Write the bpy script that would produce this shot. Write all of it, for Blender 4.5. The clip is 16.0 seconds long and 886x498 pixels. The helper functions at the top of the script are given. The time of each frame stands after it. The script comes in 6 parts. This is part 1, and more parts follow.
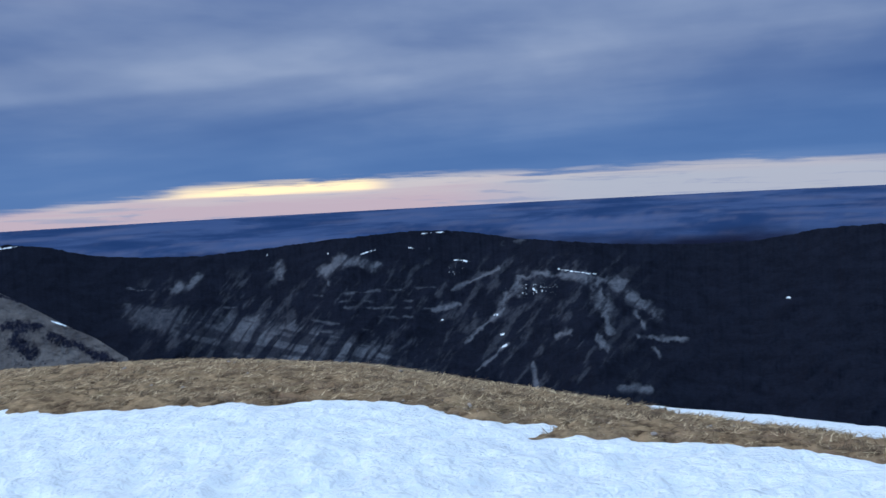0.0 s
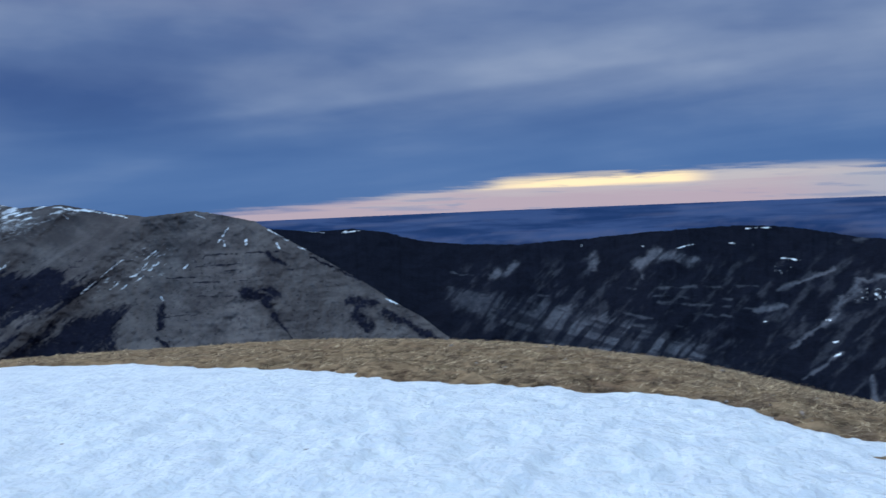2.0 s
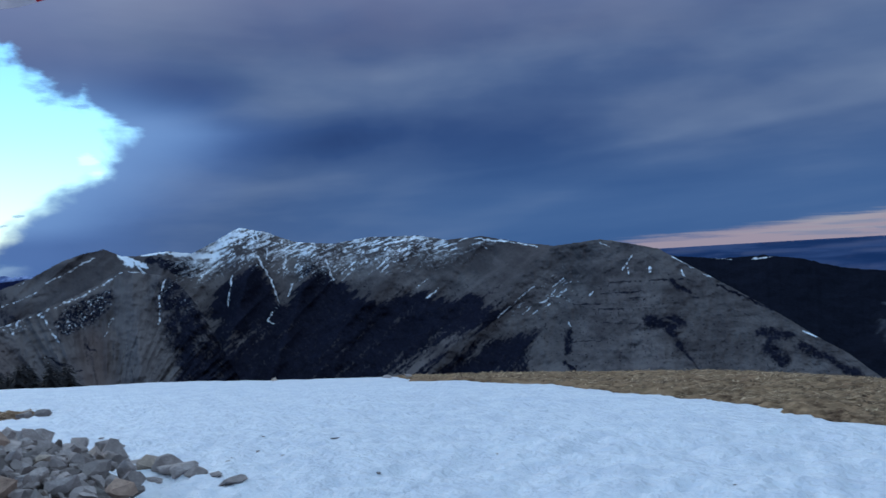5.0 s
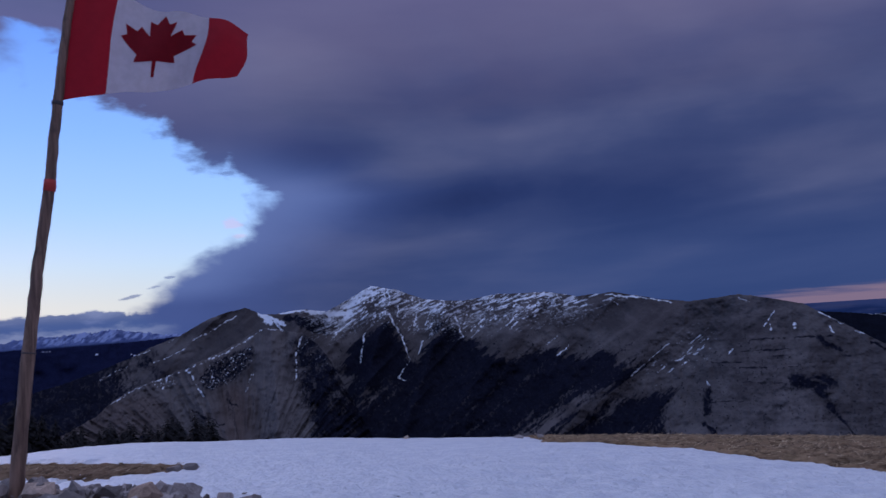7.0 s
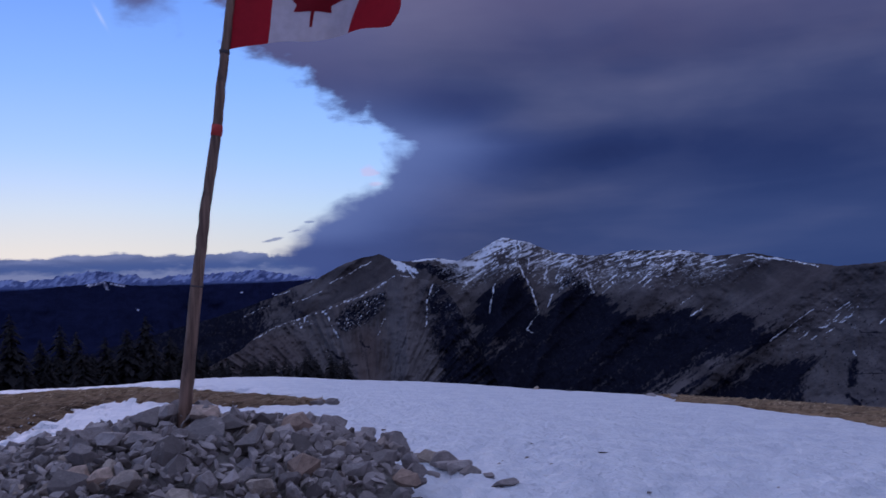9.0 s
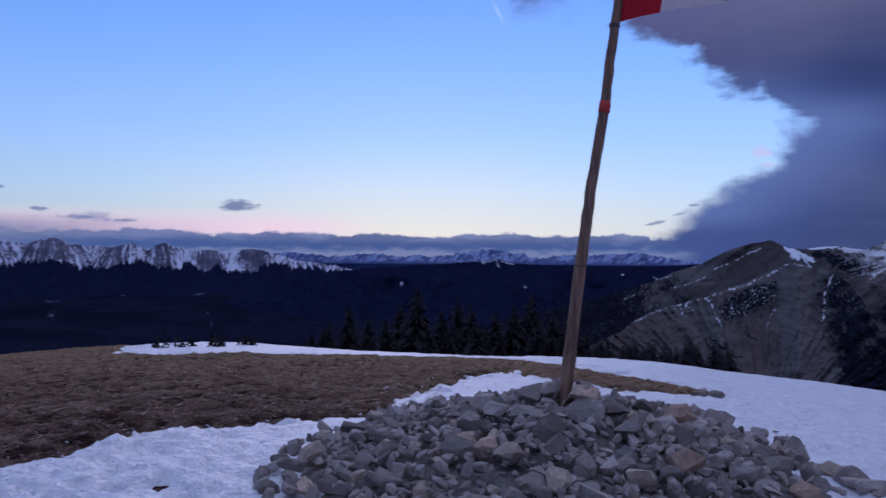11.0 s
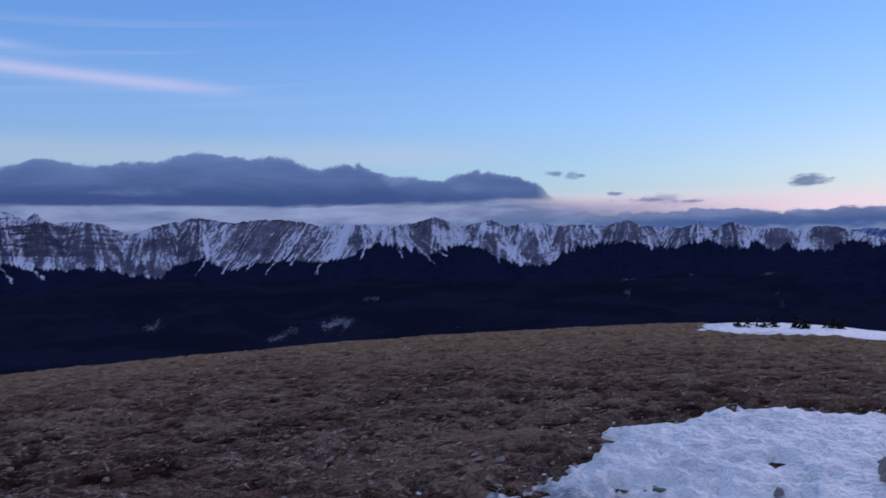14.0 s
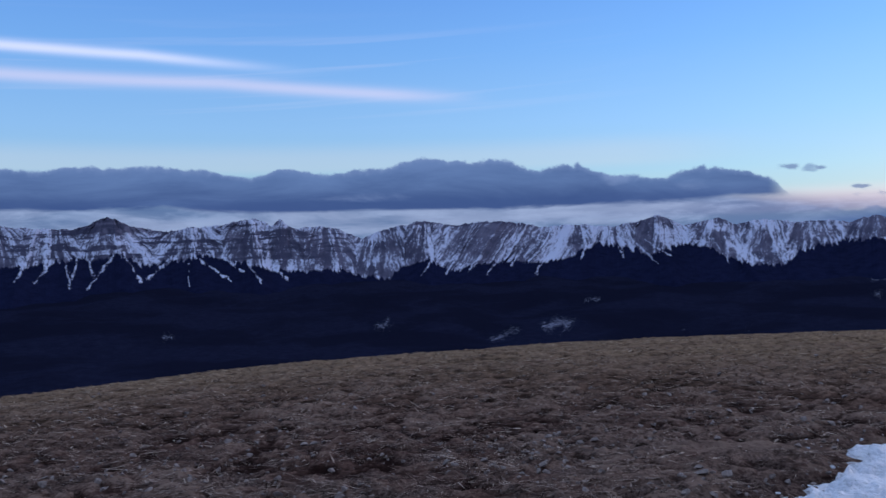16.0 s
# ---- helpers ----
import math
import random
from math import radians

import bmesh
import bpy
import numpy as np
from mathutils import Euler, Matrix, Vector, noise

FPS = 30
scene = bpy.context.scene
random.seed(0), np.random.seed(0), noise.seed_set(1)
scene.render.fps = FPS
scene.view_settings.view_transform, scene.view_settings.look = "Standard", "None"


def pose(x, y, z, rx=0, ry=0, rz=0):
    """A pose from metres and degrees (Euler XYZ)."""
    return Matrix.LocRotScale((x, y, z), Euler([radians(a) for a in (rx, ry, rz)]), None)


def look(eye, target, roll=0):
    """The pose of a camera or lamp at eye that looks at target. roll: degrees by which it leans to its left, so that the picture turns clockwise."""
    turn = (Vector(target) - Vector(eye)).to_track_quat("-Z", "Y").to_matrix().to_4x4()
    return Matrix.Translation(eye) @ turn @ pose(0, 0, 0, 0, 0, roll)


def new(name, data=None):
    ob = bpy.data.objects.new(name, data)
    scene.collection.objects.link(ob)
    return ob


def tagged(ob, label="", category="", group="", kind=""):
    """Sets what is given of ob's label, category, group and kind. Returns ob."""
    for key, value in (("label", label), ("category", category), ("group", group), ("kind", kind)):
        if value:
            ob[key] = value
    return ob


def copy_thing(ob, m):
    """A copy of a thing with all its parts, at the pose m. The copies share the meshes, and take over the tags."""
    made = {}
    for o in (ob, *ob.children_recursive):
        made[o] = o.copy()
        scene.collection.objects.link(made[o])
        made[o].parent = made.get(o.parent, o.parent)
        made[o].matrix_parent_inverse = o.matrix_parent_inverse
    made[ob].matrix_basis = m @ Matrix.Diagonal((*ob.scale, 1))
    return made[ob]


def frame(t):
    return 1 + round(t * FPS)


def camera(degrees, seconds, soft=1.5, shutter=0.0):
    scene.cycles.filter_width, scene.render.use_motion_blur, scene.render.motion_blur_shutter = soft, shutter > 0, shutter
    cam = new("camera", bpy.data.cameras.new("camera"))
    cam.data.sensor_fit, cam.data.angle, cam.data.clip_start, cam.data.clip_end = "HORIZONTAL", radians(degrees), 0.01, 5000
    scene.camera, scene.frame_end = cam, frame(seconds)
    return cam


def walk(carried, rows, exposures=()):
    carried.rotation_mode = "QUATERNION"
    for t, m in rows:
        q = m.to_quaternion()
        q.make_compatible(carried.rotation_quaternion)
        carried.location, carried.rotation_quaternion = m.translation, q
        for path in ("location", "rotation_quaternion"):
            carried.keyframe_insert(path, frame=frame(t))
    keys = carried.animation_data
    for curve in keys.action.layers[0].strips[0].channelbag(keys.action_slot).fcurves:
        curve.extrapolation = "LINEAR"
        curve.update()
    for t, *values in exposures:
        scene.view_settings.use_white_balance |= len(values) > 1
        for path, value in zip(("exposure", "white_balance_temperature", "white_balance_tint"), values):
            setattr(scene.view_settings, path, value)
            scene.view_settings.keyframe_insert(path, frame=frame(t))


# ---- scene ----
# ---------------------------------------------------------------- camera
cam = camera(56.16, 16.0, soft=1.5, shutter=0.3)
PATH = [
    (0.0, pose(-0.001, 0.321, 1.586, 86.05, 3.06, 0.00)),
    (0.5, pose(-0.011, 0.335, 1.580, 85.81, 1.56, 3.67)),
    (1.0, pose(-0.045, 0.336, 1.580, 87.13, 2.64, 9.49)),
    (1.5, pose(-0.056, 0.321, 1.573, 87.36, 3.28, 13.21)),
    (2.0, pose(-0.078, 0.260, 1.576, 86.50, 2.47, 21.53)),
    (2.5, pose(-0.085, 0.228, 1.585, 87.07, 3.10, 26.43)),
    (3.0, pose(-0.103, 0.220, 1.536, 87.37, 2.80, 32.79)),
    (3.5, pose(-0.119, 0.215, 1.538, 86.78, 2.29, 35.63)),
    (4.0, pose(-0.153, 0.195, 1.550, 87.46, 1.71, 39.97)),
    (4.5, pose(-0.169, 0.193, 1.555, 88.82, 2.97, 44.81)),
    (5.0, pose(-0.190, 0.178, 1.566, 89.90, 3.74, 48.86)),
    (5.2, pose(-0.193, 0.172, 1.569, 90.52, 4.01, 50.44)),
    (7.3, pose(-0.180, 0.128, 1.600, 94.52, 3.39, 59.61)),
    (7.5, pose(-0.163, 0.112, 1.601, 94.21, 3.02, 61.41)),
    (8.0, pose(-0.095, 0.067, 1.599, 95.49, 2.78, 63.47)),
    (8.2, pose(-0.090, 0.060, 1.598, 94.07, 2.44, 63.03)),
    (10.3, pose(-0.400, -0.035, 1.568, 90.96, 1.25, 82.33)),
    (10.5, pose(-0.409, -0.037, 1.568, 91.59, 1.14, 86.29)),
    (11.0, pose(-0.447, 0.046, 1.573, 90.62, -0.43, 92.58)),
    (11.5, pose(-0.404, 0.063, 1.591, 92.56, -0.21, 99.72)),
    (12.0, pose(-0.351, -0.017, 1.598, 93.19, 0.33, 111.83)),
    (12.5, pose(-0.292, -0.069, 1.597, 92.90, 1.09, 117.94)),
    (13.0, pose(-0.232, -0.117, 1.596, 91.45, 0.63, 123.50)),
    (13.5, pose(-0.189, -0.142, 1.596, 90.78, 0.79, 126.88)),
    (14.0, pose(-0.132, -0.178, 1.592, 89.31, 0.78, 130.28)),
    (14.5, pose(-0.126, -0.273, 1.559, 86.75, 0.42, 135.49)),
    (15.0, pose(-0.192, -0.305, 1.564, 88.02, -0.25, 139.90)),
    (15.5, pose(-0.275, -0.255, 1.575, 88.84, 1.83, 142.52)),
    (16.0, pose(-0.264, -0.240, 1.582, 89.64, 1.49, 145.35)),
]
EXPOSURES = [
    (0.0, 0.56, 6400, 10), (0.5, 0.47, 6400, 10), (1.0, 0.40, 6400, 10), (1.5, 0.50, 6400, 10), (2.0, 0.41, 6375, 9), (2.5, 0.36, 6350, 9), (3.5, 0.17, 6300, 8), (5.0, -0.10, 5900, 8),
    (7.5, -0.95, 5900, 46), (8.0, -0.95, 5900, 46),
    (10.5, -1.03, 5760, 42), (11.0, -0.93, 5740, 42), (11.5, -1.02, 5710, 42), (12.0, -1.15, 5680, 41), (13.0, -1.08, 5700, 38), (14.0, -0.88, 5770, 34), (15.0, -0.66, 5830, 30), (16.0, -0.65, 5840, 26),
]
walk(cam, PATH, EXPOSURES)


# ---------------------------------------------------------------- node arithmetic
class Val:
    """A socket or number with arithmetic that adds nodes to a tree."""
    def __init__(self, tree, s):
        self.tree, self.s = tree, s

    def op(self, kind, *others):
        n = self.tree.nodes.new("ShaderNodeMath")
        n.operation = kind
        for slot, v in zip(n.inputs, (self, *others)):
            plug(self.tree, v, slot)
        return Val(self.tree, n.outputs[0])

    def __add__(self, o): return self.op("ADD", o)
    def __radd__(self, o): return self.op("ADD", o)
    def __sub__(self, o): return self.op("SUBTRACT", o)
    def __rsub__(self, o): return Val(self.tree, o).op("SUBTRACT", self)
    def __mul__(self, o): return self.op("MULTIPLY", o)
    def __rmul__(self, o): return self.op("MULTIPLY", o)
    def __truediv__(self, o): return self.op("DIVIDE", o)
    def low(self, o): return self.op("MINIMUM", o)
    def high(self, o): return self.op("MAXIMUM", o)

    def step(self, a, b):
        """0 below a, 1 above b, smooth between (a may be the larger)."""
        n = self.tree.nodes.new("ShaderNodeMapRange")
        n.interpolation_type = "SMOOTHSTEP"
        flip = a > b
        plug(self.tree, self, n.inputs["Value"])
        n.inputs["From Min"].default_value, n.inputs["From Max"].default_value = min(a, b), max(a, b)
        n.inputs["To Min"].default_value, n.inputs["To Max"].default_value = (1, 0) if flip else (0, 1)
        return Val(self.tree, n.outputs["Result"])

    def ramp(self, lo, hi, stops):
        """Colour stops [(value, (r, g, b)), ...] over lo..hi."""
        n = self.tree.nodes.new("ShaderNodeValToRGB")
        t = (self - lo) / (hi - lo)
        plug(self.tree, t, n.inputs["Fac"])
        e = n.color_ramp.elements
        while len(e) < len(stops):
            e.new(0.5)
        for el, (v, c) in zip(e, stops):
            el.position = (v - lo) / (hi - lo)
            el.color = (*c, 1) if isinstance(c, tuple) else (c, c, c, 1)
        return Val(self.tree, n.outputs["Color"])


def plug(tree, v, slot):
    if isinstance(v, Val):
        v = v.s
    if isinstance(v, bpy.types.NodeSocket):
        tree.links.new(v, slot)
    elif isinstance(v, tuple):
        slot.default_value = (*v, 1) if len(slot.default_value) == 4 else v
    else:
        slot.default_value = v


def blend(fac, a, b, mode="MIX"):
    tree = fac.tree
    n = tree.nodes.new("ShaderNodeMix")
    n.data_type, n.blend_type = "RGBA", mode
    plug(tree, fac, n.inputs[0]), plug(tree, a, n.inputs[6]), plug(tree, b, n.inputs[7])
    return Val(tree, n.outputs[2])


def grain(tree, vec, scale, detail=5.0, rough=0.55, warp=0.0):
    n = tree.nodes.new("ShaderNodeTexNoise")
    if vec is not None:
        plug(tree, vec, n.inputs["Vector"])
    n.inputs["Scale"].default_value, n.inputs["Detail"].default_value = scale, detail
    n.inputs["Roughness"].default_value, n.inputs["Distortion"].default_value = rough, warp
    return Val(tree, n.outputs["Fac"])


def vec3(tree, x, y, z):
    n = tree.nodes.new("ShaderNodeCombineXYZ")
    for slot, v in zip(n.inputs, (x, y, z)):
        plug(tree, v, slot)
    return Val(tree, n.outputs[0])


# ---------------------------------------------------------------- sky and sun
world = bpy.data.worlds.new("sky")
scene.world = world
world.use_nodes = True
wt = world.node_tree
wt.nodes.clear()
way = wt.nodes.new("ShaderNodeTexCoord")
parts = wt.nodes.new("ShaderNodeSeparateXYZ")
wt.links.new(way.outputs["Generated"], parts.inputs[0])
sx, sy, sz = (Val(wt, parts.outputs[i]) for i in range(3))
bear = (sx * -1.0).op("ARCTAN2", sy) * 57.2958
bear = bear + bear.op("LESS_THAN", -150.0) * 360.0
elev = sz.op("ARCSINE") * 57.2958

nish = wt.nodes.new("ShaderNodeTexSky")
nish.sky_type, nish.sun_disc = "NISHITA", False
nish.sun_elevation, nish.sun_rotation, nish.altitude = radians(3.0), radians(-95.0), 2400
nishita = blend(Val(wt, 1.0) * 1.0, (0, 0, 0), Val(wt, nish.outputs[0]))
scaled = wt.nodes.new("ShaderNodeVectorMath")
scaled.operation = "SCALE"
wt.links.new(nishita.s, scaled.inputs[0])
scaled.inputs["Scale"].default_value = 0.07


def oval(b, e, wb, we, tilt=0.0):
    """1 at a bearing and elevation, fading over its half widths; tilt raises it as the bearing falls."""
    db, de = (bear - b) / wb, (elev - e + (bear - b) * tilt) / we
    return ((db * db + de * de) * -1.0).op("EXPONENT")


# clear evening sky in the west
clear = elev.ramp(-2, 40, [(-2, (0.46, 0.57, 0.58)), (2.0, (0.53, 0.65, 0.645)), (4.5, (0.45, 0.695, 0.83)), (8, (0.36, 0.64, 0.98)),
                           (13, (0.24, 0.52, 0.98)), (20, (0.14, 0.36, 0.90)), (40, (0.16, 0.33, 0.75))])
clear = blend(Val(wt, 0.2) * 1.0, clear, Val(wt, scaled.outputs[0]))
glow = ((bear - 93.0) / 22.0)
glow = (glow * glow * -1.0).op("EXPONENT") * elev.step(9, 0.5)
clear = blend(glow * 0.5, clear, (0.80, 0.76, 0.58))
rose = bear.step(96, 104) * bear.step(150, 124) * elev.step(1.2, 1.7) * elev.step(3.4, 1.9) * bear.step(180, 120)
clear = blend(rose * 0.75, clear, (0.85, 0.60, 0.62))

boost = wt.nodes.new("ShaderNodeVectorMath")
boost.operation = "SCALE"
wt.links.new(clear.s, boost.inputs[0])
wt.links.new((1.55 + bear.step(160, 85) * 0.65).s, boost.inputs["Scale"])
clear = Val(wt, boost.outputs[0])

# high thin cloud streaks
wisp = grain(wt, vec3(wt, bear * 0.035, (elev + bear * 0.055) * 1.15, 3.0), 1.0, 4, 0.5, 0.4)
wisp = wisp.step(0.52, 0.70) * elev.step(7.5, 10) * elev.step(16, 12.5) * bear.step(128, 150)
sky = blend(wisp * 0.14, clear, (1.3, 1.2, 1.4))
ciel = ((elev - 12.55 + (bear - 165.0).high(-30.0) * -0.012 + (165.0 - bear).high(0.0) * 0.055) / 0.32)
ciel = (ciel * ciel * -1.0).op("EXPONENT") * bear.step(153, 166)
sky = blend(ciel * 0.6, sky, (1.6, 1.5, 1.7))
ciel2 = ((elev - 10.95 + (160.0 - bear).high(0.0) * 0.062) / 0.42)
ciel2 = (ciel2 * ciel2 * -1.0).op("EXPONENT") * bear.step(141, 150)
sky = blend(ciel2 * 0.5, sky, (1.4, 1.2, 1.4))

# pale haze and low bank over the far range
puff = grain(wt, vec3(wt, bear * 0.22, elev * 0.9, 0.0), 1.0, 6, 0.6, 0.3)
haze = (elev - bear.step(120, 130) * 1.0).step(2.9, 1.6) * bear.step(104, 126)
sky = blend(haze * 0.92, sky, blend(puff.step(0.42, 0.66), (0.16, 0.26, 0.52), (0.40, 0.52, 0.82)))
spot = grain(wt, vec3(wt, bear * 0.55, elev * 1.6, 7.0), 1.0, 5, 0.6)
lift = grain(wt, vec3(wt, bear * 0.20, 2.0, 0.0), 1.0, 5, 0.6)
bank = (lift * 1.9 + 0.75 - elev + (puff - 0.5) * 1.3).step(0.0, 0.20) * bear.step(66, 70) * bear.step(127, 112) * (elev + (spot - 0.5) * 1.6).step(0.2, 0.8)
sky = blend(elev.step(1.5, 0.8) * bear.step(64, 70) * bear.step(130, 116) * 0.9, sky, (0.19, 0.30, 0.60))
sky = blend(bank * 0.92, sky, blend((puff + (elev - 1.2) * 0.25).step(0.42, 0.72), (0.10, 0.19, 0.46), (0.26, 0.36, 0.66)))
egg = ((bear - 106.6) / 1.7) * ((bear - 106.6) / 1.7) + ((elev - 3.4) / 0.42) * ((elev - 3.4) / 0.42)
sky = blend((1.1 - egg + (spot - 0.5) * 3.4).step(0.0, 0.9) * 0.8, sky, (0.18, 0.25, 0.52))
egg = ((bear - 121.4) / 0.55) * ((bear - 121.4) / 0.55) + ((elev - 4.2) / 0.33) * ((elev - 4.2) / 0.33)
sky = blend((0.9 - egg + (spot - 0.5) * 4.5).step(0.0, 1.2) * 0.6, sky, (0.24, 0.35, 0.66))
egg = ((bear - 115.5) / 3.2) * ((bear - 115.5) / 3.2) + ((elev - 2.4) / 0.5) * ((elev - 2.4) / 0.5)
sky = blend((0.8 - egg + (spot - 0.5) * 5.0).step(0.0, 1.4) * 0.5, sky, (0.26, 0.36, 0.70))

pale = elev.step(4.6, 5.4) * elev.step(7.4, 5.9) * bear.step(122, 134)
sky = blend(pale * 0.28, sky, (1.15, 1.12, 1.12))

# dark cumulus bank lying over the snowy range
lump = (grain(wt, vec3(wt, bear * 0.16, elev * 0.12, 11.0), 1.0, 1, 0.5, 0.2) * 2.0 - 1.0).op("ABSOLUTE") * 1.6 + (grain(wt, vec3(wt, bear * 0.5, elev * 0.5, 3.0), 1.0, 2, 0.4, 0.1) * 2.0 - 1.0).op("ABSOLUTE") * 0.7
body = grain(wt, vec3(wt, bear * 0.10, elev * 0.45, 5.0), 1.0, 5, 0.6, 0.5)
crown = bear.ramp(118, 190, [(122.2, 0.26), (124, 0.42), (128.5, 0.46), (130.5, 0.43), (134.5, 0.47), (136, 0.54), (138.4, 0.50), (141, 0.59), (146, 0.60), (153, 0.53),
                             (158.4, 0.51), (165, 0.58), (174, 0.54), (190, 0.5)]) * 10.0
crown = crown - 0.35 + lump * 0.6 + (grain(wt, vec3(wt, bear * 1.3, elev * 1.3, 6.0), 1.0, 4, 0.6) - 0.5) * 0.7
floor_el = 2.35 + (body - 0.5) * 1.4 + bear.step(150, 172) * 0.35
veil = elev.step(0.2, 1.3) * elev.step(3.4, 2.4) * bear.step(122, 131) * (grain(wt, vec3(wt, bear * 0.10, elev * 0.7, 41.0), 1.0, 5, 0.55, 0.4)).step(0.30, 0.62)
sky = blend(veil * 0.55, sky, (0.66, 0.74, 1.0))
cumulus = (crown - elev).step(0.0, 0.24) * (elev - floor_el).step(-0.12, 0.25) * bear.step(122.0, 124.0)
shade = blend((elev + (body - 0.5) * 5.0).step(2.2, 6.0), (0.080, 0.145, 0.37), (0.21, 0.33, 0.64))
shade = blend((crown - elev).step(0.55, 0.0) * 0.55, shade, (0.36, 0.48, 0.80))
shade = blend((oval(133.6, 4.3, 1.1, 0.8) + oval(150.0, 3.2, 5.0, 0.5) * 0.6 + oval(128.5, 3.4, 1.5, 0.4) * 0.6 + (puff - 0.5) * 1.6).step(0.3, 1.0) * 0.7, shade, (0.34, 0.45, 0.76))
sky = blend(cumulus * 0.97, sky, shade)
scud = oval(122.6, 4.35, 0.7, 0.22) + oval(120.9, 4.15, 0.5, 0.18) + oval(116.5, 2.45, 1.3, 0.22) + oval(118.6, 2.9, 0.7, 0.14) + oval(113.6, 2.3, 1.0, 0.16)
scud = scud.step(0.02, 0.25) * (scud + (grain(wt, vec3(wt, bear * 1.1, elev * 2.6, 21.0), 1.0, 5, 0.62, 0.3) - 0.5) * 2.0).step(0.35, 1.0)
sky = blend(scud * 0.75, sky, (0.24, 0.33, 0.62))

trail, along_trail = (bear - 88.9 - (elev - 16.55) * 0.55) / 0.12, (elev - 16.55) / 0.55
sky = blend(((trail * trail + along_trail * along_trail) * -1.0).op("EXPONENT") * 0.3, sky, (1.5, 1.6, 1.8))

# evening air takes a little red and blue out of the western sky
sky = blend(Val(wt, 1.0) * 1.0, sky, (0.90, 1.0, 0.91), "MULTIPLY")

# the grey cloud deck that covers the east and the zenith
flat_x, flat_y = sx / (sz.high(0.0) + 0.10), sy / (sz.high(0.0) + 0.10)
deck1 = grain(wt, vec3(wt, flat_x * 0.30 + flat_y * 0.14, flat_y * 0.30 - flat_x * 0.14, 1.0), 1.0, 6, 0.5, 0.35)
# cloud streets that run together towards bearing 66
along, across = flat_x * -0.914 + flat_y * 0.407, flat_x * 0.407 + flat_y * 0.914
street = grain(wt, vec3(wt, along * 0.16, across * 0.62, 31.0), 1.0, 4, 0.42, 0.4)
deck2 = grain(wt, vec3(wt, bear * 0.026, (elev - bear * 0.05) * 0.24, 4.0), 1.0, 6, 0.55, 0.25)
deck3 = grain(wt, vec3(wt, bear * 0.034, (elev - bear * 0.03) * 0.070, 8.0), 1.0, 5, 0.5, 0.3)

rim = elev.ramp(0, 60, [(0.4, 0.760), (1.6, 0.770), (2.6, 0.759), (4.0, 0.741), (6.0, 0.71), (8.5, 0.684), (9.6, 0.702), (11, 0.724), (13.6, 0.760), (14.4, 0.785),
                        (16.6, 0.802), (18.2, 0.812), (19.4, 0.835), (20.4, 0.90), (26, 1.0)]) * 100.0 + elev.step(24, 50) * 150.0
curl = (grain(wt, vec3(wt, bear * 0.10, elev * 0.22, 14.0), 1.0, 5, 0.55, 0.6) - 0.5) * 2.0
shelf = 4.7 + (51.0 - bear) * 0.085 - elev + (deck2 - 0.5) * 2.2
shelf = shelf.step(-0.1, 0.7) * shelf.step(4.2, 0.9) * bear.step(53, 46) * bear.step(-5, 15)
deck4 = grain(wt, vec3(wt, bear * 0.10, (elev - bear * 0.035) * 0.36, 17.0), 1.0, 4, 0.5, 0.15)
tone = 0.5 + (deck1 * 0.34 + deck2 * 0.10 + deck3 * 0.34 + deck4 * 0.10 + street * 0.30 - 0.59) * 0.78 + elev.step(5, 22) * (0.030 + bear.step(40, 5) * 0.115) + bear.step(-2, -22) * elev.step(3, 12) * 0.06
tone = tone - oval(43.0, 5.5, 9.0, 2.8, 0.06) * 0.11 + oval(70.0, 17.0, 6.0, 3.2) * 0.09 + oval(45.0, 17.5, 9.0, 4.0) * 0.05 + oval(37.0, 11.0, 8.0, 6.0) * 0.035
tone = tone - (oval(66.5, 11.0, 4.5, 2.2, 0.05) * 0.14 + oval(57.0, 7.7, 9.0, 1.6, 0.05) * 0.13) * (1.0 + curl * 0.7) - shelf * 0.055
tone = tone + (oval(67.0, 9.3, 4.5, 0.8, 0.10) * 0.09 + oval(67.5, 5.6, 3.6, 1.6, 0.15) * 0.09 + oval(48.0, 12.0, 12.0, 1.6, 0.10) * 0.04) * (1.0 + curl * 0.8)
deck = tone.ramp(0.34, 0.66, [(0.34, (0.024, 0.052, 0.155)), (0.43, (0.038, 0.078, 0.205)), (0.50, (0.075, 0.125, 0.26)), (0.57, (0.15, 0.205, 0.335)), (0.66, (0.27, 0.325, 0.44))])
low_blue = elev.step(9, 1) * bear.step(75, 45)
deck = blend(low_blue * 0.68, deck, (0.068, 0.150, 0.335))
deck = blend((elev + curl * 3.0).step(10, 21) * bear.step(98, 62) * bear.step(-5, 40) * 0.62, deck, (0.165, 0.16, 0.245))
deck = blend((bear - rim + curl * 3.0).step(-14, 0) * (elev.step(15, 7) * 0.62 + 0.10), deck, (0.118, 0.218, 0.485))
deck = blend((bear - rim + curl * 1.6).step(-8.0, 0.5) * elev.step(1.5, 3.0) * elev.step(13, 8.5) * 0.7, deck, (0.22, 0.37, 0.66))
deck = blend((bear - rim + curl * 4.0).step(-13, -1) * elev.step(10, 15) * elev.step(30, 22) * 0.5, deck, (0.21, 0.235, 0.38))
deck = blend(elev.step(24, 48), deck, (0.17, 0.235, 0.30))
rise = wt.nodes.new("ShaderNodeVectorMath")
rise.operation = "SCALE"
wt.links.new(deck.s, rise.inputs[0])
gain = elev.ramp(0, 90, [(0, 0.16), (14, 0.17), (24, 0.25), (50, 0.60), (90, 0.74)]) * 6.0
wt.links.new(gain.s, rise.inputs["Scale"])
